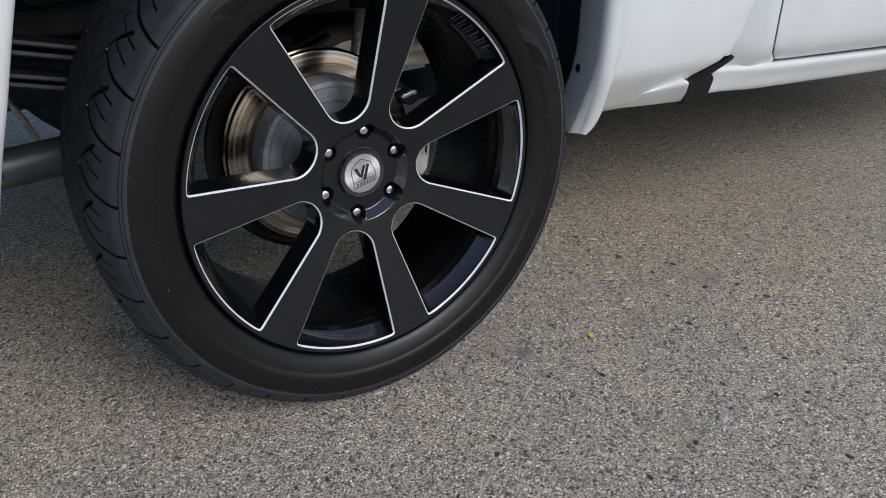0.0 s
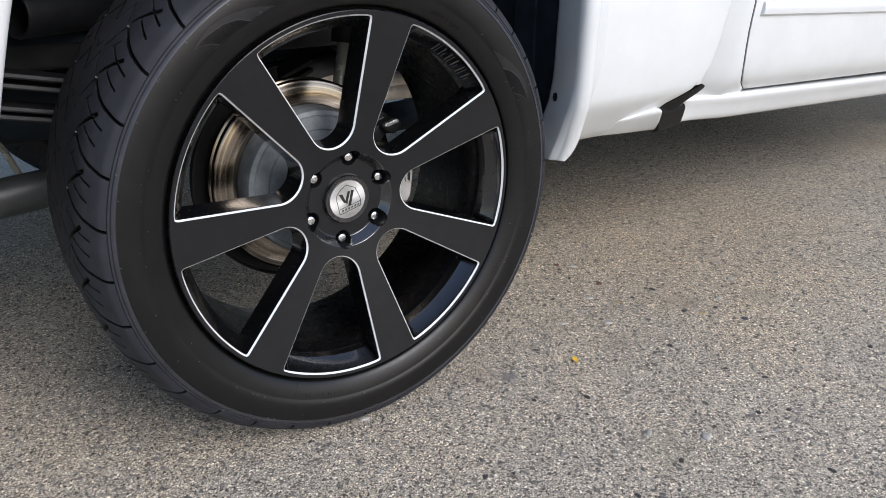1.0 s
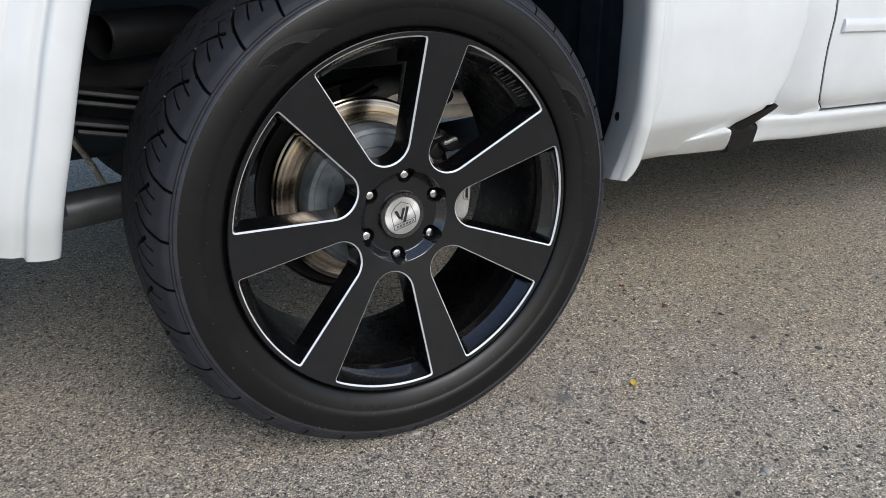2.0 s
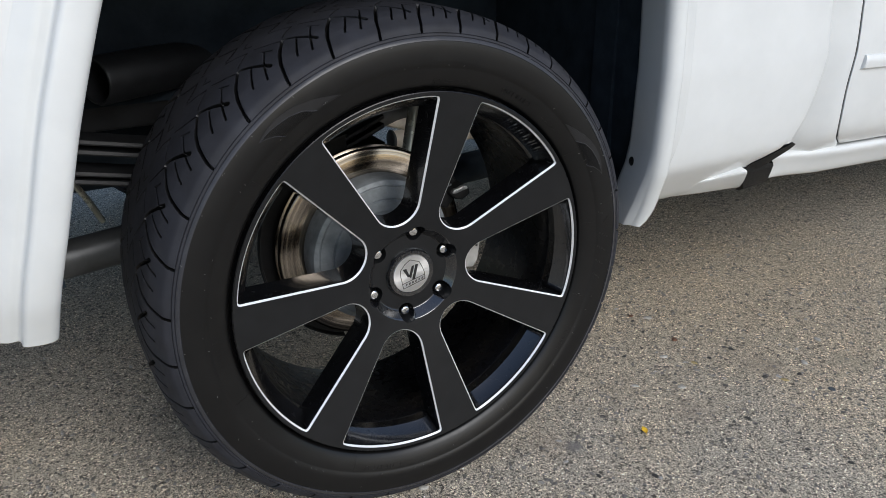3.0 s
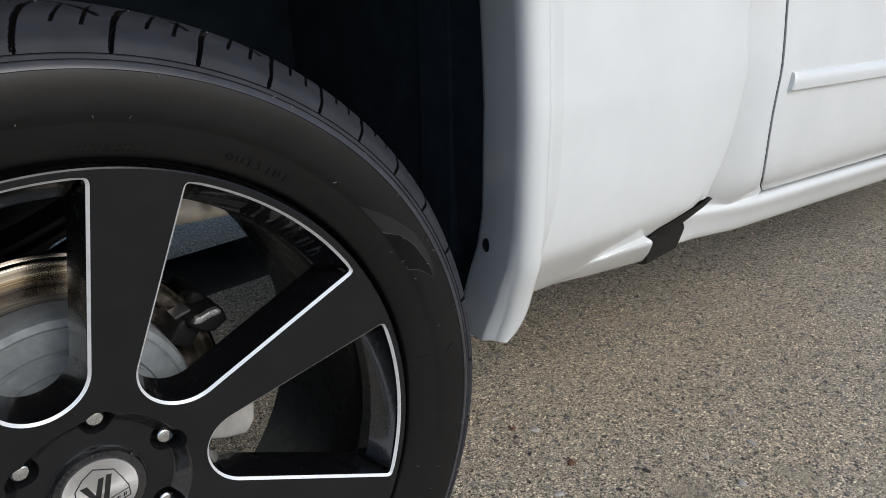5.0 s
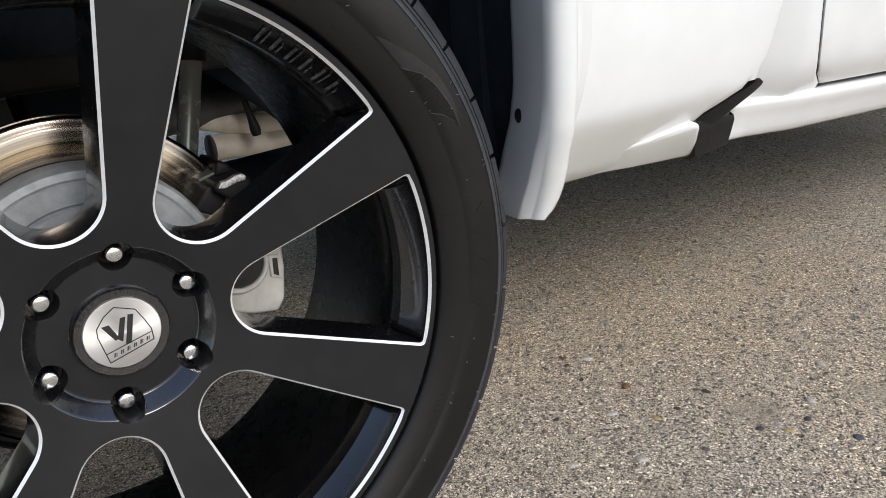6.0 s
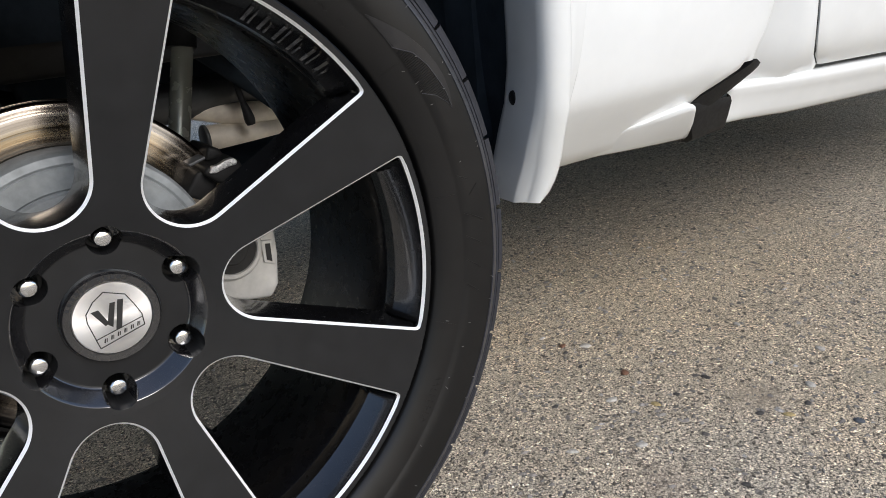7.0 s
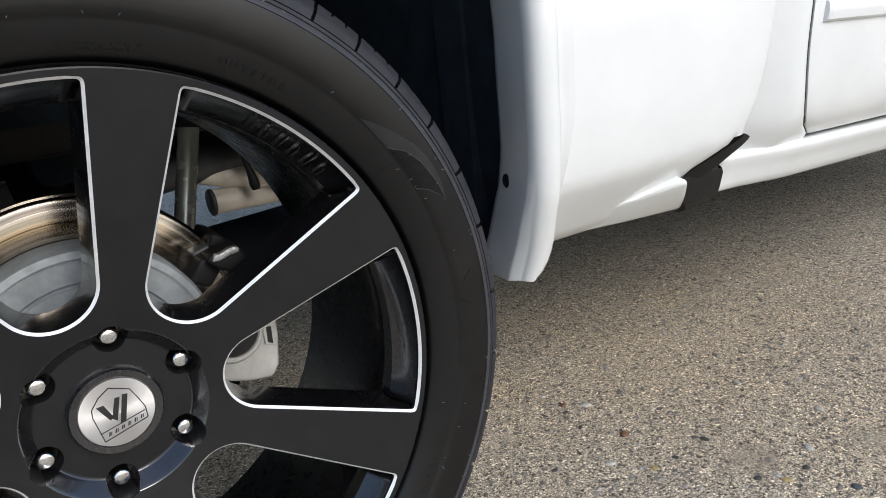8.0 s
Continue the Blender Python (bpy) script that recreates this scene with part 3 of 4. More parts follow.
part("tail_pipe", Form().tube(smooth_path([(-1.2, 0.47, 0.40), (-0.6, 0.49, 0.395), (-0.3, 0.53, 0.405), (-0.1, 0.62, 0.42), (0.1, 0.75, 0.5), (0.5, 0.84, 0.52)], 30), 0.036), PIPE, truck, "dull grey exhaust pipe", 60)
part("exhaust_pipe", Form().tube(smooth_path([(0.215, 0.80, 0.526), (0.30, 0.80, 0.503), (0.40, 0.80, 0.475), (0.52, 0.80, 0.464), (0.95, 0.80, 0.46)], 40), 0.0225, 24), TAN, truck, "dull tan steel exhaust pipe", 60)
pipe = part("lower_exhaust_pipe", Form().tube([(0.326, 0.80, 0.437), (0.60, 0.80, 0.430), (0.95, 0.80, 0.428)], 0.0245, 28), TAN, truck, "dull tan steel exhaust pipe end", 60)
part("weld_bead", Form().tube([(0.324, 0.80, 0.437), (0.326, 0.80, 0.437), (0.331, 0.80, 0.437), (0.333, 0.80, 0.437)], [0.024, 0.0268, 0.0268, 0.024], 28), PIPE, pipe, "rough weld bead", 60)
part("hanger_bar", Form().tube(smooth_path([(0.20, 0.70, 0.675), (0.276, 0.70, 0.643), (0.385, 0.70, 0.553), (0.46, 0.70, 0.485)], 20), 0.020, 16), LINER, truck, "black steel hanger bar", 60)
part("exhaust_hook", Form().tube(smooth_path([(0.378, 0.72, 0.55), (0.384, 0.72, 0.510), (0.390, 0.72, 0.486), (0.394, 0.72, 0.462)], 14), [0.006] * 8 + [0.007, 0.008, 0.009, 0.010, 0.010, 0.008], 12), STEEL, truck, "dark rubber exhaust hook", 60)
rows = []
for x, k in ((-1.10, 0.0), (-1.10, 0.90), (-1.085, 1.0), (-0.29, 1.0), (-0.262, 0.96), (-0.245, 0.85), (-0.240, 0.0)):
    rows.append([(x, 0.99 + 0.20 * k * math.copysign(abs(math.cos(a)) ** 0.7, math.cos(a)), 0.51 + 0.115 * k * math.copysign(abs(math.sin(a)) ** 0.7, math.sin(a))) for a in np.linspace(0, 2 * math.pi, 40, endpoint=False)])
part("muffler", Form().grid(rows, close=True), LINER, truck, "dark oval muffler under the bed", 40)
part("fuel_tank", Form().box(0.05, 1.30, 0.88, 1.28, 0.505, 0.84), LINER, truck, "black fuel tank under the bed", bevel=0.03)
part("lower_link", Form().tube([(0.02, 0.44, 0.44), (0.30, 0.45, 0.450), (0.70, 0.46, 0.47)], 0.034, 20), LINER, truck, "black steel lower link", 60)
part("brake_cable", Form().tube([(-0.47, 0.7, 0.53), (-0.42, 0.74, 0.42), (-0.40, 0.78, 0.36)], 0.007, 10), SHOCK, truck, "thin steel rod")
shock = part("shock_absorber", Form().tube([(0.16, 0.40, 0.44), (0.222, 0.44, 0.645)], 0.0145, 24), SHOCK, truck, "grey shock absorber")
part("shock_sleeve", Form().tube([(0.213, 0.438, 0.63), (0.235, 0.453, 0.75)], 0.024, 24), PLASTIC, shock, "black dust sleeve")

# brake
form = Form().spin([(0.131, 0.196), (0.134, 0.193), (0.1725, 0.193), (0.176, 0.195), (0.176, 0.203), (0.170, 0.205), (0.170, 0.213), (0.176, 0.215), (0.176, 0.222), (0.10, 0.224)], 128, 0, 0)
disc = part("brake_disc", form, ROTOR, truck, "worn brown-grey brake disc", 30, place=Matrix.Translation((0, 0, HUB)))
rows = []
for a in np.linspace(radians(196), radians(352), 40):
    rows.append([(r * math.sin(a), y, r * math.cos(a)) for r, y in ((0.120, 0.236), (0.190, 0.236), (0.196, 0.233), (0.198, 0.224), (0.200, 0.224), (0.201, 0.236), (0.194, 0.241), (0.120, 0.241))])
part("dust_shield", Form().grid(rows), PLASTIC, disc, "black brake dust shield", 40)
part("disc_hat", Form().spin([(0.132, 0.197), (0.132, 0.160), (0.129, 0.153), (0.122, 0.1505), (0.1195, 0.1515), (0.1185, 0.1500), (0.098, 0.1495), (0.0965, 0.1520), (0.0945, 0.1525), (0.093, 0.1480), (0.076, 0.1478), (0.0745, 0.1500), (0.05, 0.150)], 96), HAT, disc, "plain grey disc hat", 30)
form = Form().slab([(0.112, -0.050), (0.150, -0.064), (0.178, -0.069), (0.188, -0.055), (0.193, -0.02), (0.194, 0.015), (0.190, 0.034), (0.172, 0.036), (0.170, 0.014), (0.163, 0.006), (0.150, 0.010), (0.136, 0.006), (0.118, -0.004)], 0.140, 0.182)
part("brake_caliper", form, CAST, disc, "light grey cast brake caliper", 40, 0.005)
part("caliper_lug", Form().slab([(0.1745, 0.001), (0.1870, -0.001), (0.1868, -0.029), (0.1745, -0.0245)], 0.1365, 0.142), CAST, disc, "grey caliper lug", bevel=0.001)
part("caliper_slot", Form().slab([(0.1785, -0.003), (0.1840, -0.004), (0.1832, -0.025), (0.1775, -0.0215)], 0.1356, 0.139), INK, disc, "dark slot")
part("bore_rim", Form().spin([(0.0270, 0.1405), (0.0272, 0.1365), (0.0285, 0.1352), (0.0312, 0.1352), (0.0335, 0.1372), (0.0345, 0.1410)], 48, 0.142, -0.001), CAST, disc, "rounded grey bore rim", 30)
part("caliper_piston", Form().spin([(0.0, 0.1380), (0.0165, 0.1380), (0.0175, 0.1392), (0.0272, 0.1394)], 40, 0.142, -0.001), INK, disc, "dark caliper piston")
form = Form().slab([(0.132, 0.083), (0.137, 0.0905), (0.152, 0.088), (0.168, 0.0925), (0.1725, 0.091), (0.1765, 0.076), (0.160, 0.066), (0.146, 0.070)], 0.150, 0.235)
form.slab([(0.112, 0.062), (0.134, 0.050), (0.150, 0.068), (0.140, 0.086), (0.128, 0.084)], 0.162, 0.24)
form.slab([(0.146, 0.088), (0.152, 0.105), (0.165, 0.099), (0.168, 0.088)], 0.185, 0.25)
part("caliper_bracket", form, PLASTIC, disc, "black caliper bracket", bevel=0.004)
form = Form().slab([(0.1375, 0.0835), (0.144, 0.0822), (0.152, 0.0842), (0.160, 0.0862), (0.1675, 0.0868), (0.1692, 0.0905), (0.1655, 0.0945), (0.157, 0.0938), (0.149, 0.0905), (0.141, 0.0898)], 0.1475, 0.156)
part("brake_pad", form, plain("worn_bare_metal", (0.55, 0.55, 0.54), 0.3, 0.9, 0.5, 260.0, 0.9), disc, "worn bare metal brake pad edge", bevel=0.0012)
part("pad_clip", Form().slab([(0.120, 0.094), (0.137, 0.099), (0.137, 0.1015), (0.119, 0.097)], 0.150, 0.172), PIPE, disc, "steel spring clip", bevel=0.0006)

# ---- wheel ----
RIM, CORNER, TURN0 = 0.3052, 0.300, 13.08
wheel = part("wheel", Form().spin([(RIM, 0.0003), (0.3066, 0.0010), (0.3074, 0.0032), (0.3070, 0.012), (0.304, 0.015), (0.302, 0.020), (0.300, 0.036), (0.286, 0.0475), (0.2795, 0.0478), (0.2785, 0.050), (0.277, 0.06), (0.276, 0.10), (0.279, 0.22), (0.281, 0.243), (0.288, 0.248), (0.306, 0.252),
                                   (0.310, 0.262), (0.304, 0.264), (0.30, 0.25), (0.29, 0.16), (0.29, 0.05), (0.305, 0.02)], 180, 0, 0),
             GLOSS, truck, "gloss black seven-spoke alloy wheel", 28, place=Matrix.Translation((0, 0, HUB)))


def dish(r):
    return (RIM - r) * 0.1644


BETA = math.pi / 7
K, W0 = 0.1014, 0.0057
TIP_C = 0.1363  # centre of an opening's rounded inner end


def half_opening():
    """One side of an opening, from its inner tip to the middle of its outer arc, as (across, along) from the spoke's axis."""
    e = np.array([math.sin(BETA), math.cos(BETA)])
    c = e * TIP_C
    rad = (c[0] - W0 - K * c[1]) / math.hypot(1, K)
    a0, a1 = math.atan2(-e[1], -e[0]), math.atan2(K, -1.0)
    a0 += 2 * math.pi if a0 < 0 else 0
    pts = [c + rad * np.array([math.cos(a), math.sin(a)]) for a in np.linspace(a0, a1, 16)]
    b = (-K * W0 + math.sqrt((K * W0) ** 2 - (1 + K * K) * (W0**2 - CORNER**2))) / (1 + K * K)
    corner = np.array([W0 + K * b, b])
    d = (corner - pts[-1]) / np.linalg.norm(corner - pts[-1])
    ac = math.atan2(corner[0], corner[1])
    q = 0.0075
    for s in np.linspace(0.06, 1, 20):
        pts.append(pts[15] + (corner - d * q - pts[15]) * s)
    a_end = ac + q / CORNER
    end = CORNER * np.array([math.sin(a_end), math.cos(a_end)])
    p0 = corner - d * q
    for s in np.linspace(0.15, 1, 6):
        pts.append((1 - s) ** 2 * p0 + 2 * s * (1 - s) * corner + s * s * end)
    for a in np.linspace(a_end, BETA, 18)[1:]:
        pts.append(CORNER * np.array([math.sin(a), math.cos(a)]))
    return np.array(pts)


LOOP = half_opening()
PAD = 0.0885
lt = np.gradient(LOOP, axis=0)
lt /= np.linalg.norm(lt, axis=1)[:, None]
LOOP_IN = np.stack([lt[:, 1], -lt[:, 0]], 1)  # into the opening
LOOP_IN[0] = -np.array([-math.sin(BETA), -math.cos(BETA)])
LOOP_IN[-1] = -np.array([math.sin(BETA), math.cos(BETA)])


def outer_loop():
    """The rim of the spoke's half sector: inner arc, the spoke's axis, outer arc."""
    n1, n2, n3 = 12, 32, len(LOOP) - 44
    a = [PAD * np.array([math.sin(t), math.cos(t)]) for t in np.linspace(BETA, 0, n1)]
    b = [np.array([0.0, r]) for r in np.linspace(PAD, RIM, n2 + 1)[1:]]
    c = [RIM * np.array([math.sin(t), math.cos(t)]) for t in np.linspace(0, BETA, n3 + 1)[1:]]
    return np.array(a + b + c)


EDGE = outer_loop()


def ring3(pts, depth, flip):
    return [(-x if flip else x, dish(math.hypot(x, z)) + depth, z) for x, z in pts]


face, bevel_form, wall_form = Form(), Form(), Form()
for flip in (False, True):
    rows = [ring3(EDGE + (LOOP - EDGE) * s, 0.0, flip) for s in (0, 0.35, 0.7, 1.0)]
    face.grid(rows)
    draft = np.interp(np.arange(len(LOOP)), [0, 34, 42, 60], [0.0065, 0.0065, 0.020, 0.020])[:, None]
    lip, wall, back = LOOP + LOOP_IN * 0.0024, LOOP + LOOP_IN * 0.0030, LOOP + LOOP_IN * draft
    deep = np.interp(np.arange(len(LOOP)), [0, 34, 42, 60], [0.045, 0.045, 0.026, 0.026])
    slope = [(-x if flip else x, dish(math.hypot(x, z)) + q, z) for (x, z), q in zip(back, deep)]
    wall_form.grid([ring3(lip, 0.0028, flip), ring3(wall, 0.0060, flip), slope, ring3(back, 0.0465, flip), ring3(EDGE, 0.0465, flip)])
    bevel_form.grid([ring3(LOOP, 0.0, flip), ring3(lip, 0.0028, flip)])
face_mesh, bevel_mesh = face.mesh("spoke", SATIN, 25), bevel_form.mesh("milled_edge", MILLED, 50)
wall_mesh = wall_form.mesh("spoke_flank", FLANK, 35)
for k in range(7):
    turn = Euler((0, radians(TURN0 + k * 360 / 7), 0)).to_matrix().to_4x4()
    for name, data, label in (("spoke", face_mesh, "satin black spoke"), ("milled_edge", bevel_mesh, "bright milled edge"), ("spoke_flank", wall_mesh, "gloss black spoke flank")):
        ob = new(name, data)
        ob.matrix_basis, ob.parent = turn, wheel
        tagged(ob, label)

# hub pad with six lug pockets
LUG_R, LUG_TURN, POCKET = 0.0706, 7.7, 0.0138


def hub_mesh(rings=78, around=840):
    r = np.linspace(0.043, PAD, rings)[:, None]
    t = np.linspace(0, 2 * np.pi, around, endpoint=False)[None]
    x, z = r * np.sin(t), r * np.cos(t)
    y = np.repeat(np.interp(r, [0.04, 0.0672, 0.0690, 0.0794, 0.0808, PAD], [0.0530, 0.0530, 0.0518, 0.0384, 0.0370, 0.0357]), around, 1)
    for k in range(6):
        a = radians(LUG_TURN + 60 * k)
        far = np.hypot(x - LUG_R * math.sin(a), z - LUG_R * math.cos(a))
        s = np.clip((POCKET + 0.0006 - far) / 0.0012, 0, 1)
        y = y + (0.0745 - y) * s * s * (3 - 2 * s)
    v = np.stack([x, y, z], -1).reshape(-1, 3)
    i, j = np.meshgrid(np.arange(rings - 1), np.arange(around), indexing="ij")
    q = np.stack([i * around + j, (i + 1) * around + j, (i + 1) * around + (j + 1) % around, i * around + (j + 1) % around], -1).reshape(-1, 4)
    data = bpy.data.meshes.new("hub_pad")
    data.from_pydata(v.tolist(), [], q.tolist())
    data.materials.append(SATIN)
    data.materials.append(HUBGLOSS)
    data.polygons.foreach_set("material_index", np.repeat(((r[:-1, 0] > 0.0680) & (r[:-1, 0] < 0.0808)).astype(np.int32), around))
    data.shade_smooth()
    data.set_sharp_from_angle(angle=radians(40))
    return data


hub = new("hub_pad", hub_mesh())
hub.parent = wheel
tagged(hub, "gloss black hub face with lug pockets")
nut = Form().spin([(0.0, 0.0525), (0.0058, 0.0526), (0.0076, 0.0536), (0.0084, 0.0556), (0.0087, 0.062), (0.0087, 0.070), (0.0098, 0.072), (0.0098, 0.075)], 12).mesh("lug_nut", CHROME, 50)
for k in range(6):
    mid = radians(LUG_TURN + 60 * k)
    ob = new("lug_nut", nut)
    ob.matrix_basis, ob.parent = Matrix.Translation((LUG_R * math.sin(mid), 0, LUG_R * math.cos(mid))), wheel
    tagged(ob, "bright chrome lug nut")
part("cap_ring", Form().spin([(0.0420, 0.056), (0.0417, 0.048), (0.0402, 0.0456), (0.0346, 0.0462), (0.0336, 0.0478)], 96), HUBGLOSS, wheel, "black centre cap ring", 25)
part("centre_cap", Form().spin([(0.0, 0.0452), (0.029, 0.0453), (0.0328, 0.0456), (0.0337, 0.0475)], 96), brushed_disc(), wheel, "brushed silver centre cap", 30)


def bar(form, a, b, w, y0, y1):
    a, b = np.array(a, float), np.array(b, float)
    n = np.array([-(b - a)[1], (b - a)[0]]) / max(1e-9, np.linalg.norm(b - a)) * w / 2
    return form.slab([tuple(a + n), tuple(b + n), tuple(b - n), tuple(a - n)], y0, y1)


emblem = Form()
S = lambda x, z: (x / 1000, z / 1000)
shield = [(-15.8, -24.4), (24.1, -14.1), (23.9, -3.4), (19.8, 7.1), (14.2, 18.7), (-2.7, 25.7), (-12.7, 19.2), (-20.3, 9.7), (-20.9, 1.9)]
for a, b in zip(shield, shield[1:] + shield[:1]):
    bar(emblem, S(*a), S(*b), 0.0009, 0.0448, 0.0456)
bar(emblem, S(-17.6, -15.6), S(23.1, -6.3), 0.0008, 0.0448, 0.0456)
for quad in ([(-16.4, 10.5), (-10.0, 10.9), (-3.8, -3.5), (-7.4, -5.2)], [(0.3, 14.4), (4.8, 14.4), (-1.6, -8.0), (-5.6, -4.3)], [(7.1, 15.8), (11.8, 15.0), (5.1, -11.2), (0.3, -10.9)]):
    emblem.slab([S(*p) for p in quad], 0.0448, 0.0456)
for k in range(6):
    x, z = -10.8 + 5.9 * k, -18.4 + 1.35 * k
    bar(emblem, S(x - 0.6, z - 1.9), S(x + 0.6, z + 1.9), 0.0011, 0.0449, 0.0456)
    bar(emblem, S(x + 1.2, z - 1.6), S(x + 2.0, z + 1.9), 0.0007, 0.0449, 0.0456)
part("emblem", emblem, INK, wheel, "black engraved shield emblem")
marks = Form()
for k in range(11):
    if k == 5:
        continue
    a = radians(-62 + 8.2 * k)
    bar(marks, (0.0362 * math.sin(a), 0.0362 * math.cos(a)), (0.0396 * math.sin(a), 0.0396 * math.cos(a)), 0.0026, 0.0452, 0.0460)
part("ring_marks", marks, STEEL, wheel, "engraved marks")
for k in range(6):
    a = radians(TURN0 + 20.8 + 3.2 * k)
    for da, half, s0, s1 in ((-0.55, 0.32, 0.12, 0.86), (0.62, 0.18, 0.12 + 0.3 * (k % 2), 0.86)):
        p = [((0.2970 - 0.0165 * s - up) * math.sin(t), 0.0085 + 0.0205 * s - up, (0.2970 - 0.0165 * s - up) * math.cos(t))
             for t in (a + radians(da - half), a + radians(da + half)) for up in (-0.0012, 0.0013) for s in (s0, s1)]
        part("raised_mark", Form().add(p, [(0, 1, 3, 2), (4, 6, 7, 5), (0, 4, 5, 1), (2, 3, 7, 6), (0, 2, 6, 4), (1, 5, 7, 3)]), FLANK, wheel)

# ---- tyre ----
SHOULDER_CUTS = [-104, -93.4, -82.8, -72.2, -61.6, -51, -39.8, -29.5, -19.4, -9.0, 0.2, 9.3, 18.6, 27.5, 35.1, 42.3, 50.2, 58.1, 67.0, 76.6, 88.2, 99.0, 109.5, 119.0]  # uneven pitches, degrees
SHOULDER_CUTS += [119.0 + 137.0 / 13 * k for k in range(1, 14)]
PITCHES = len(SHOULDER_CUTS) - 1
TREAD_R, TREAD_MID = 0.4225, 0.138
WALL = [(0.300, 0.020), (0.3095, 0.018), (0.3112, 0.011), (0.3122, 0.0045), (0.3145, 0.0015), (0.3205, -0.0024), (0.330, -0.0064), (0.340, -0.0092), (0.3425, -0.0097), (0.3435, -0.0106), (0.352, -0.0122), (0.360, -0.0128), (0.370, -0.0128), (0.3765, -0.0121),
        (0.3788, -0.0117), (0.3794, -0.0126), (0.3845, -0.0106), (0.3852, -0.0088), (0.3858, -0.0098), (0.3886, -0.0090), (0.3893, -0.0074), (0.3900, -0.0086)]
CROWN = smooth_path([(0.3900, -0.0086), (0.3985, -0.0035), (0.4045, 0.005), (0.4090, 0.0135), (0.4145, 0.0245), (0.4190, 0.042), (0.4212, 0.07), (0.4220, 0.10), (TREAD_R, TREAD_MID)], 172)
# grooves of one pitch: paths of (share of the pitch, lateral place), half width at both ends, depth
CUTS = [([(0.0, -0.0080), (0.045, 0.0), (0.128, 0.016), (0.262, 0.035), (0.524, 0.070)], 0.0013, 0.0020, 0.008),
        ([(0.54, 0.0735), (0.60, 0.0715), (0.726, 0.059), (0.874, 0.040), (0.989, 0.027)], 0.0016, 0.0025, 0.008),
        ([(0.52, 0.072), (0.40, 0.082), (0.25, 0.093), (0.072, 0.108)], 0.0012, 0.0006, 0.0035),
        ([(0.479, 0.015), (0.616, 0.034), (0.72, 0.051)], 0.0008, 0.0008, 0.006),
        ([(0.776, 0.012), (0.865, 0.026), (0.97, 0.044)], 0.0008, 0.0008, 0.006), ([(0.97, 0.044), (1.13, 0.071)], 0.0007, 0.0006, 0.003),
        ([(0.60, 0.084), (0.629, 0.088), (0.80, 0.103), (0.948, 0.112)], 0.0007, 0.0010, 0.003), ([(0.948, 0.112), (0.76, 0.126), (0.554, 0.136)], 0.0011, 0.0006, 0.0035),
        ([(-0.054, 0.142), (0.12, 0.127)], 0.0008, 0.0008, 0.003), ([(0.25, 0.060), (0.10, 0.078)], 0.0007, 0.0006, 0.003)]


def groove(u, y):
    """Depth of the tread pattern at u (in pitches round the tyre) and lateral place y."""
    p = 2 * math.pi * TREAD_R / 34
    f = u % 1.0
    near = np.where(y > TREAD_MID, 2 * TREAD_MID - y, y)
    d = np.zeros_like(near)
    for path, w0, w1, depth in CUTS:
        for wrap in (-1, 0, 1):
            for i, (a, b) in enumerate(zip(path, path[1:])):
                ax, ay, bx, by = (a[0] + wrap) * p, a[1], (b[0] + wrap) * p, b[1]
                s = np.clip(((f * p - ax) * (bx - ax) + (near - ay) * (by - ay)) / ((bx - ax) ** 2 + (by - ay) ** 2), 0, 1)
                far = np.hypot(f * p - ax - s * (bx - ax), near - ay - s * (by - ay))
                w = w0 + (w1 - w0) * (i + s) / (len(path) - 1)
                d = np.maximum(d, depth * np.clip((w - far) / 0.0012 + 0.5, 0, 1))
    return d



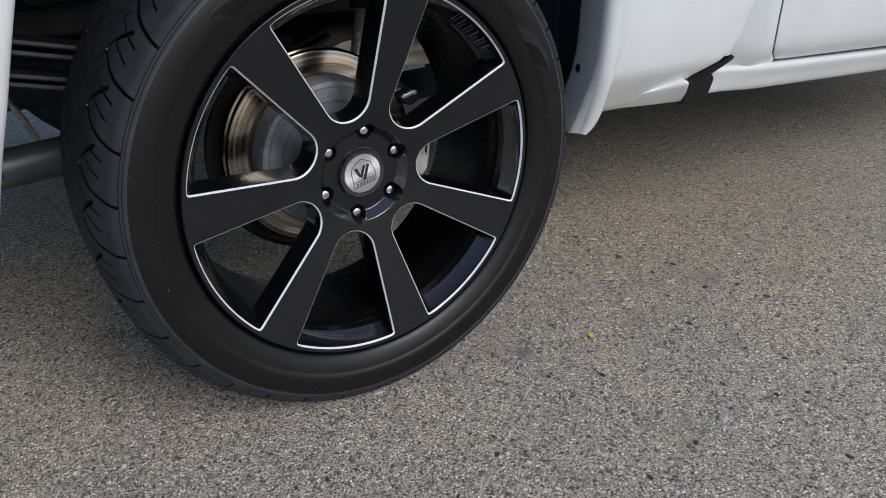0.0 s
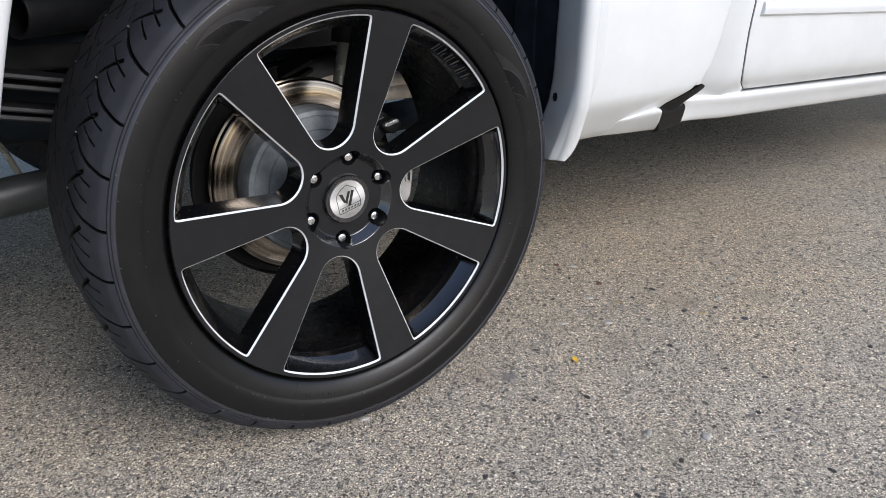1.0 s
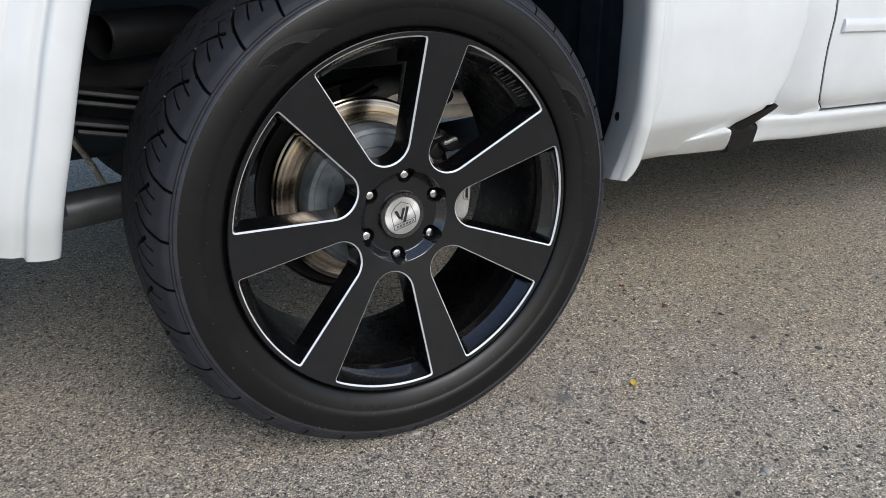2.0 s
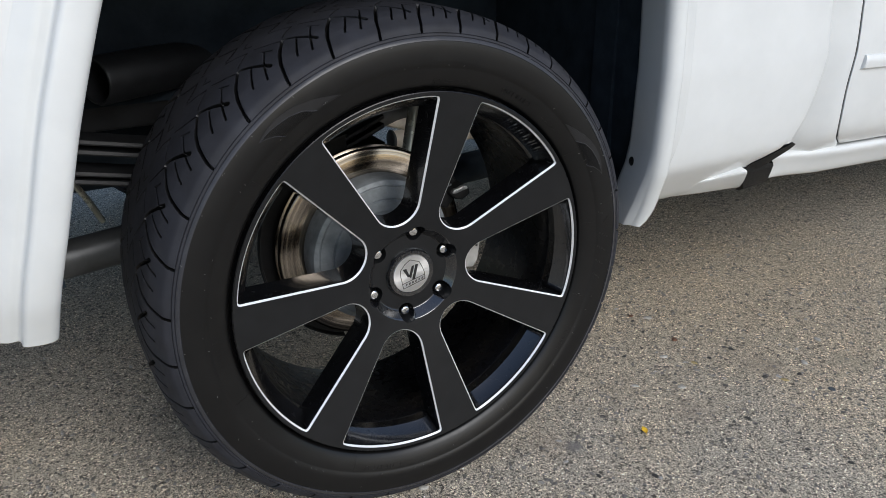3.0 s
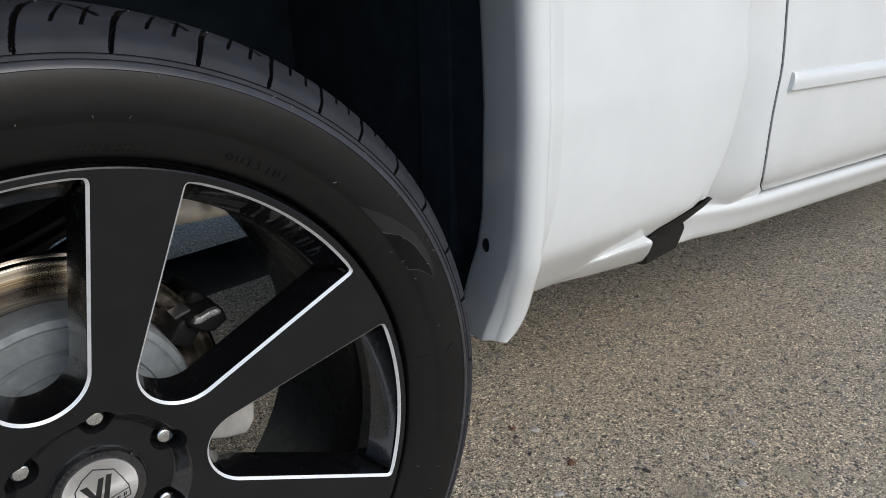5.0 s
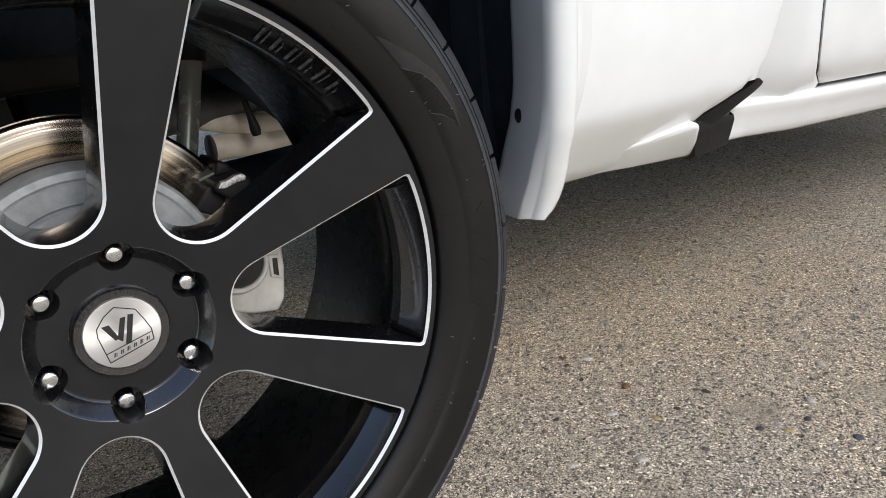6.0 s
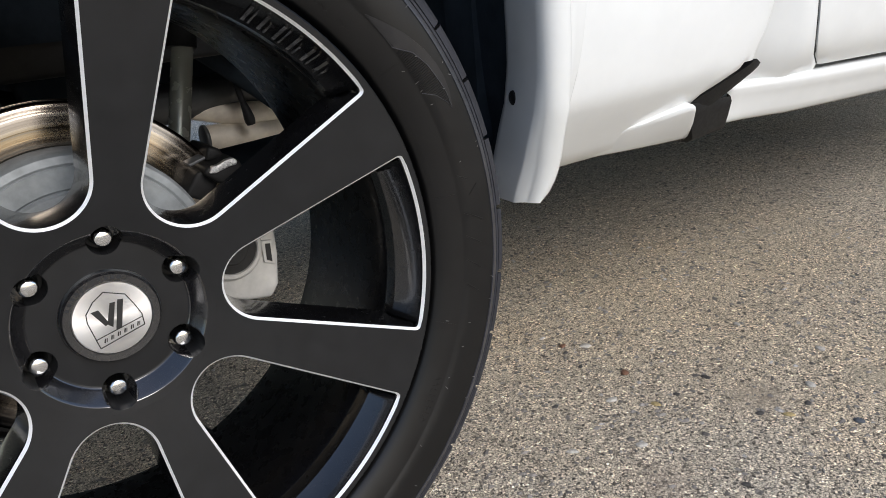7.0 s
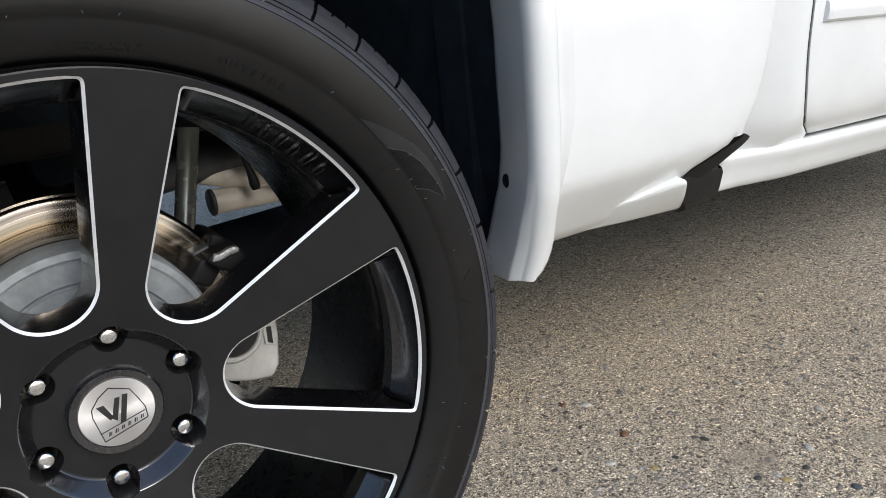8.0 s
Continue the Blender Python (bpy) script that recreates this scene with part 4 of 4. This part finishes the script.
def tyre_mesh(steps):
    full = np.vstack([CROWN, [(r, 2 * TREAD_MID - y) for r, y in CROWN[-2::-3]]])
    inner = [(0.37, 0.285), (0.33, 0.283), (0.306, 0.262)]
    n = PITCHES * steps
    share = np.arange(steps) / steps
    th = np.radians(np.concatenate([a + (b - a) * (share - 0.045) for a, b in zip(SHOULDER_CUTS, SHOULDER_CUTS[1:])]))
    pr = np.array(WALL[:-1] + [tuple(q) for q in full] + inner)
    first, last = len(WALL) - 1, len(WALL) - 1 + len(full)
    r = np.repeat(pr[:, :1], n, 1)
    y = np.repeat(pr[:, 1:], n, 1)
    one = groove(share[None] + 0 * y[first:last, :steps], y[first:last, :steps])
    dep = np.tile(one, (1, PITCHES))
    slope = np.gradient(full, axis=0)
    slope /= np.linalg.norm(slope, axis=1)[:, None]
    r[first:last] -= dep * slope[:, 1:2]
    y[first:last] += dep * slope[:, :1]
    x, z = r * np.sin(th), r * np.cos(th)
    flat = -(HUB - SINK - 0.001)
    y = np.where((z < flat) & (y < TREAD_MID), y - 0.2 * (flat - z), y)
    z = np.maximum(z, flat)
    m = len(pr)
    v = np.stack([x, y, z], -1).reshape(-1, 3)
    i, j = np.meshgrid(np.arange(m - 1), np.arange(n), indexing="ij")
    q = np.stack([i * n + j, (i + 1) * n + j, (i + 1) * n + (j + 1) % n, i * n + (j + 1) % n], -1).reshape(-1, 4)
    data = bpy.data.meshes.new("tyre")
    data.from_pydata(v.tolist(), [], q.tolist())
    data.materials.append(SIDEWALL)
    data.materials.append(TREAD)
    data.materials.append(SHEEN)
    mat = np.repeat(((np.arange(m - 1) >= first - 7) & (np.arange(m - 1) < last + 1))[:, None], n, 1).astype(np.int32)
    # shoulder rib: its sheen is put in by the paler rubber
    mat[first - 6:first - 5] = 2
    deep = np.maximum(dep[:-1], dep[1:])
    # groove walls and floors take the near-black rubber: occlusion shade put into colour
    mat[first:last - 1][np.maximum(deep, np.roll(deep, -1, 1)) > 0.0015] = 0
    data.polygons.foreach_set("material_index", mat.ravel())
    data.shade_smooth()
    data.set_sharp_from_angle(angle=radians(50))
    return data


tyre = new("tyre", tyre_mesh(76))
tyre.parent = wheel
tagged(tyre, "black low-profile tyre with curved tread grooves")


def wall_y(r):
    return float(np.interp(r, [q[0] for q in WALL], [q[1] for q in WALL]))


letters = Form()


def stroke(r0, a0, r1, a1, w=0.0008, h=0.0006):
    """A low raised line on the sidewall between two places (radius, degrees)."""
    n = 8
    rows = []
    for s in np.linspace(0, 1, n):
        r, a = r0 + (r1 - r0) * s, radians(a0 + (a1 - a0) * s)
        p = np.array([r * math.sin(a), r * math.cos(a)])
        dr, da = r1 - r0, radians(a1 - a0) * r
        side_r, side_a = -da / math.hypot(dr, da), dr / math.hypot(dr, da)
        row = []
        for k, up in ((-1, -0.0008), (-0.6, h), (0.6, h), (1, -0.0008)):
            rr, aa = r + side_r * w * k, a + side_a * w * k / r
            row.append((rr * math.sin(aa), wall_y(rr) - up, rr * math.cos(aa)))
        rows.append(row)
    letters.grid(rows)


def curved_word(word, r, first, step, size):
    """Raised letters round the sidewall: one flat mesh a letter, bent onto the tyre."""
    for k, letter in enumerate(word):
        curve = bpy.data.curves.new("letter", "FONT")
        curve.body, curve.size, curve.align_x, curve.resolution_u = letter, size, "CENTER", 4
        carrier = bpy.data.objects.new("letter", curve)
        data = bpy.data.meshes.new_from_object(carrier)
        bpy.data.objects.remove(carrier)
        a = radians(first + step * k)
        form = Form()
        for up in (0.0011, -0.0006):
            form.add([((r + v.co.y) * math.sin(a + v.co.x / r), wall_y(r + v.co.y) - up, (r + v.co.y) * math.cos(a + v.co.x / r)) for v in data.vertices],
                     [tuple(p.vertices) if up > 0 else tuple(reversed(p.vertices)) for p in data.polygons])
        n = len(data.vertices)
        count = {}
        for p in data.polygons:
            for e in p.edge_keys:
                count[e] = count.get(e, 0) + 1
        form.f += [(e[0], e[1], e[1] + n, e[0] + n) for e, c in count.items() if c == 1]
        bpy.data.meshes.remove(data)
        part("raised_letter", form, SIDEWALL, wheel, "raised rubber letter", 30)


curved_word("OUTSIDE", 0.3232, 25.2, 1.6, 0.0098)
rng = random.Random(4)
for start, count, r, h in ((3, 13, 0.3185, 0.0022), (3.4, 13, 0.3225, 0.0022), (41, 9, 0.3225, 0.0035), (-43.5, 15, 0.3232, 0.0036), (118, 8, 0.330, 0.008), (190, 12, 0.331, 0.006), (262, 9, 0.331, 0.007)):
    for k in range(count):
        a = start + k * (1.0 + 60 * (h - 0.005))
        if rng.random() < 0.15:
            continue
        stroke(r, a, r + h, a, 0.0006, 0.0004)
        stroke(r + h * rng.choice((0, 0.5, 1)), a, r + h * rng.choice((0, 0.5, 1)), a + 0.6, 0.0005, 0.0004)
for a in (57.0, 82.3, 107, 150, 205, 250, 310):
    stroke(0.3085, a, 0.3386, a + 0.4, 0.0004, 0.0004)
stroke(0.354, 83.5, 0.365, 82.0, 0.0004, 0.0006)
for a, r in ((79.6, 0.355), (86.3, 0.3663), (90.7, 0.3625), (95.1, 0.362), (99.5, 0.361)):
    stroke(0.3444, a, r, a + 180 * (r - 0.3444) / 1.9 + 0.1, 0.0011, 0.0005)
part("sidewall_lettering", letters, SIDEWALL, wheel, "raised marks on the tyre sidewall", 30)["kind"] = "stuff"
nubs = Form()
for k in range(80):
    r, a = rng.choice((rng.uniform(0.316, 0.386), 0.3445, 0.3765)), rng.uniform(0, 360)
    lean = rng.uniform(-0.6, 0.6)
    stroke_len = rng.uniform(0.0008, 0.0026)
    t, rr = radians(a), r + stroke_len
    p = [(r * math.sin(t), wall_y(r) - 0.0003, r * math.cos(t)), (rr * math.sin(t + lean * 0.01), wall_y(rr) - rng.uniform(0.0006, 0.0022), rr * math.cos(t + lean * 0.01))]
    nubs.tube(p, 0.00035, 4)
part("sidewall_hair", nubs, HAIR, wheel, "fine pale moulding hairs on the tyre", 60)["kind"] = "stuff"
# two mirrored crescents of the sidewall pattern: a smooth horn and a hatched horn that grow from one ring
HORN_U, HORN_R = (0.0, 3.0, 6.2, 10.5, 13.3, 15.5, 18.0, 20.5), (0.3434, 0.3510, 0.3590, 0.3672, 0.3700, 0.3706, 0.3690, 0.3645)
TOP_U, TOP_R = (0.0, 6.6, 7.3, 9.4, 12.4, 17.4, 20.5), (0.3425, 0.3425, 0.3449, 0.3548, 0.3609, 0.3650, 0.3640)
LOW_U, LOW_R = (7.0, 15.7, 17.2, 19.4, 20.5), (0.3428, 0.3428, 0.3534, 0.3618, 0.3637)
for root, way in ((-21.6, -1), (48.1, 1)):
    at = lambda u, r, up: (r * math.sin(radians(root + way * u)), wall_y(r) - up, r * math.cos(radians(root + way * u)))
    rows = []
    for u in np.linspace(0, 20.5, 60):
        lo, hi = float(np.interp(u, TOP_U, TOP_R)), float(np.interp(u, HORN_U, HORN_R))
        hi = max(hi, lo + 0.0002)
        rows.append([at(u, lo - 0.0003, -0.0004), at(u, lo, 0.0005)] + [at(u, lo + (hi - lo) * v, 0.0005) for v in (0.3, 0.65, 1.0)] + [at(u, hi + 0.0004, -0.0004)])
    part("sidewall_crescent", Form().grid(rows, flip=way > 0), POLISHED, wheel, "smooth raised crescent on the sidewall", 30)
    hatch = Form()
    for u in np.arange(7.9, 20.2, 0.36):
        lo, hi = float(np.interp(u, LOW_U, LOW_R)), float(np.interp(u, TOP_U, TOP_R)) - 0.0008
        rows = [[at(u + e, q, up) for e, up in ((-0.12, -0.0003), (-0.05, 0.0008), (0.05, 0.0008), (0.12, -0.0003))] for q in np.linspace(lo, max(hi, lo + 0.0004), 5)]
        hatch.grid(rows, flip=way > 0)
    part("crescent_hatch", hatch, SIDEWALL, wheel, "fine raised hatching on the sidewall", 30)["kind"] = "stuff"
    rims = Form()
    for us, rs in ((TOP_U[1:], TOP_R[1:]), (LOW_U[1:], LOW_R[1:])):
        line = [at(u, float(np.interp(u, us, rs)), 0.0004) for u in np.linspace(us[0], us[-1], 36)]
        rims.tube(line, [0.00055 * (1 - 0.5 * k / 35) for k in range(36)], 6)
    part("crescent_rim", rims, SHEEN, wheel, "thin raised outline on the sidewall", 40)

# the truck's other wheels
plain_tyre = tyre_mesh(12)
for x, far in ((3.64, False), (0.0, True), (3.64, True)):
    m = Matrix.Translation((x, WIDTH if far else 0.0, HUB)) @ Euler((0, 0, math.pi if far else 0)).to_matrix().to_4x4()
    other = copy_thing(wheel, m)
    for ob in other.children:
        if ob.data == tyre.data:
            ob.data = plain_tyre

# ---- small things ----
form = Form()
rows = []
for s in np.linspace(0, 1, 9):
    w = 0.006 * math.sin(math.pi * min(1, s * 0.95 + 0.04)) ** 0.7
    x = -0.009 + 0.018 * s
    rows.append([(x, -w, 0.003 + 0.002 * s), (x, -w * 0.5, 0.0015 + 0.002 * s), (x, 0, 0.001 + 0.0025 * s), (x, w * 0.5, 0.0018 + 0.002 * s), (x, w, 0.0035 + 0.003 * s)])
form.grid(rows)
form.tube([(-0.016, 0.001, 0.0015), (-0.009, 0, 0.0012)], 0.0005, 6)
leaf = part("fallen_leaf", form, LEAF, None, place=pose(0.460, -0.067, 0.002, 0, 0, 70))
tagged(leaf, "small yellow fallen leaf on the asphalt", "leaf")

# loose stones that stand out
STONES = {tone: plain(tone + "_stone", colour, 0.8, 0.0, 0.3, 300.0, 0.4) for tone, colour in (("dark", (0.05, 0.046, 0.043)), ("pale", (0.40, 0.38, 0.34)), ("rusty", (0.15, 0.075, 0.045)), ("yellow", (0.36, 0.28, 0.13)), ("slate", (0.065, 0.075, 0.09)))}
STONE_LABELS = {"dark": "small dark angular stone on the asphalt", "pale": "small pale flat stone on the asphalt", "rusty": "rust-brown chip lying on the asphalt", "yellow": "small yellowish stone on the asphalt", "slate": "blue-grey rounded stone on the asphalt"}
dice = random.Random(11)
for x, y, size, tone in ((0.643, 0.011, 0.0075, "pale"), (0.385, -0.175, 0.006, "dark"), (0.670, -0.425, 0.0055, "dark"), (0.734, -0.333, 0.005, "dark"), (0.697, -0.267, 0.0045, "dark"), (0.080, -0.242, 0.0055, "dark"), (0.472, -0.388, 0.011, "pale"),
                         (0.396, -0.320, 0.008, "pale"), (0.756, 0.291, 0.005, "dark"), (0.923, -0.159, 0.008, "slate"), (-0.005, 0.012, 0.008, "pale"), (0.771, 0.314, 0.0065, "rusty"), (0.800, 0.285, 0.009, "pale"), (0.781, 0.170, 0.0085, "rusty"),
                         (0.742, 0.068, 0.007, "yellow"), (0.864, -0.084, 0.007, "yellow"), (0.789, 0.066, 0.005, "dark"), (0.866, 0.068, 0.006, "dark"), (0.964, -0.058, 0.008, "pale"), (0.740, 0.236, 0.005, "dark"), (0.913, -0.085, 0.006, "dark"),
                         (0.701, 0.124, 0.008, "pale"), (0.620, 0.171, 0.005, "dark"), (0.836, -0.053, 0.0065, "dark"), (0.557, 0.066, 0.007, "pale"), (1.066, 0.149, 0.007, "pale"), (1.085, -0.005, 0.008, "pale"), (0.421, 0.015, 0.005, "dark"),
                         (0.294, -0.123, 0.0045, "dark"), (0.678, -0.139, 0.005, "dark"), (0.615, -0.397, 0.005, "dark"), (0.381, -0.403, 0.0055, "dark"), (0.252, -0.418, 0.005, "dark"), (0.568, -0.566, 0.006, "dark"), (1.035, -0.394, 0.006, "dark"),
                         (0.162, -0.484, 0.0075, "slate"), (-0.181, -0.140, 0.0045, "dark")):
    form = Form()
    rows = []
    k = [dice.uniform(0.75, 1.2) for _ in range(9)]
    for lat, up in ((1.0, -0.05), (1.0, 0.18), (0.8, 0.36), (0.42, 0.46), (0.05, 0.48)):
        rows.append([(size * lat * k[j] * math.cos(2 * math.pi * j / 9) * 1.25, size * lat * k[j] * math.sin(2 * math.pi * j / 9) * 0.8, size * up * (0.85 + 0.3 * k[(j * 4) % 9] - 0.2)) for j in range(9)])
    form.grid(rows, close=True)
    stone = part("stone", form, STONES[tone], None, "", 50, place=pose(x, y, 0.0, 0, 0, dice.uniform(0, 180)))
    tagged(stone, STONE_LABELS[tone], "stone", "loose stones on the asphalt")

# loose and embedded grit
rng = np.random.default_rng(7)
N = 45000
cx, cy = rng.uniform(-1.1, 2.6, N), rng.uniform(-0.75, 1.3, N)
size = 0.0011 + 0.0034 * rng.random(N) ** 4
base = np.array([(1, 0, 0), (0.5, 0.87, 0), (-0.5, 0.87, 0), (-1, 0, 0), (-0.5, -0.87, 0), (0.5, -0.87, 0), (0.35, 0.2, 0.5), (-0.4, 0.15, 0.5), (0.05, -0.4, 0.5)])
tri = np.array([(0, 1, 6), (1, 2, 7), (1, 7, 6), (2, 3, 7), (3, 4, 7), (4, 8, 7), (4, 5, 8), (5, 0, 6), (5, 6, 8), (6, 7, 8)])
ang = rng.uniform(0, 2 * np.pi, N)
jit = base[None] * (1 + 0.3 * rng.standard_normal((N, 9, 1)))
jit[..., 0] *= rng.uniform(0.9, 1.9, (N, 1))
v = np.stack([cx[:, None] + size[:, None] * (jit[..., 0] * np.cos(ang)[:, None] - jit[..., 1] * np.sin(ang)[:, None]),
              cy[:, None] + size[:, None] * (jit[..., 0] * np.sin(ang)[:, None] + jit[..., 1] * np.cos(ang)[:, None]), size[:, None] * jit[..., 2] * 1.1 - 0.0002], -1)
data = bpy.data.meshes.new("grit")
data.from_pydata(v.reshape(-1, 3).tolist(), [], (tri[None] + 9 * np.arange(N)[:, None, None]).reshape(-1, 3).tolist())
data.materials.append(GRIT)
tagged(new("grit", data), "loose tan and dark grit on the asphalt", "gravel", kind="stuff")
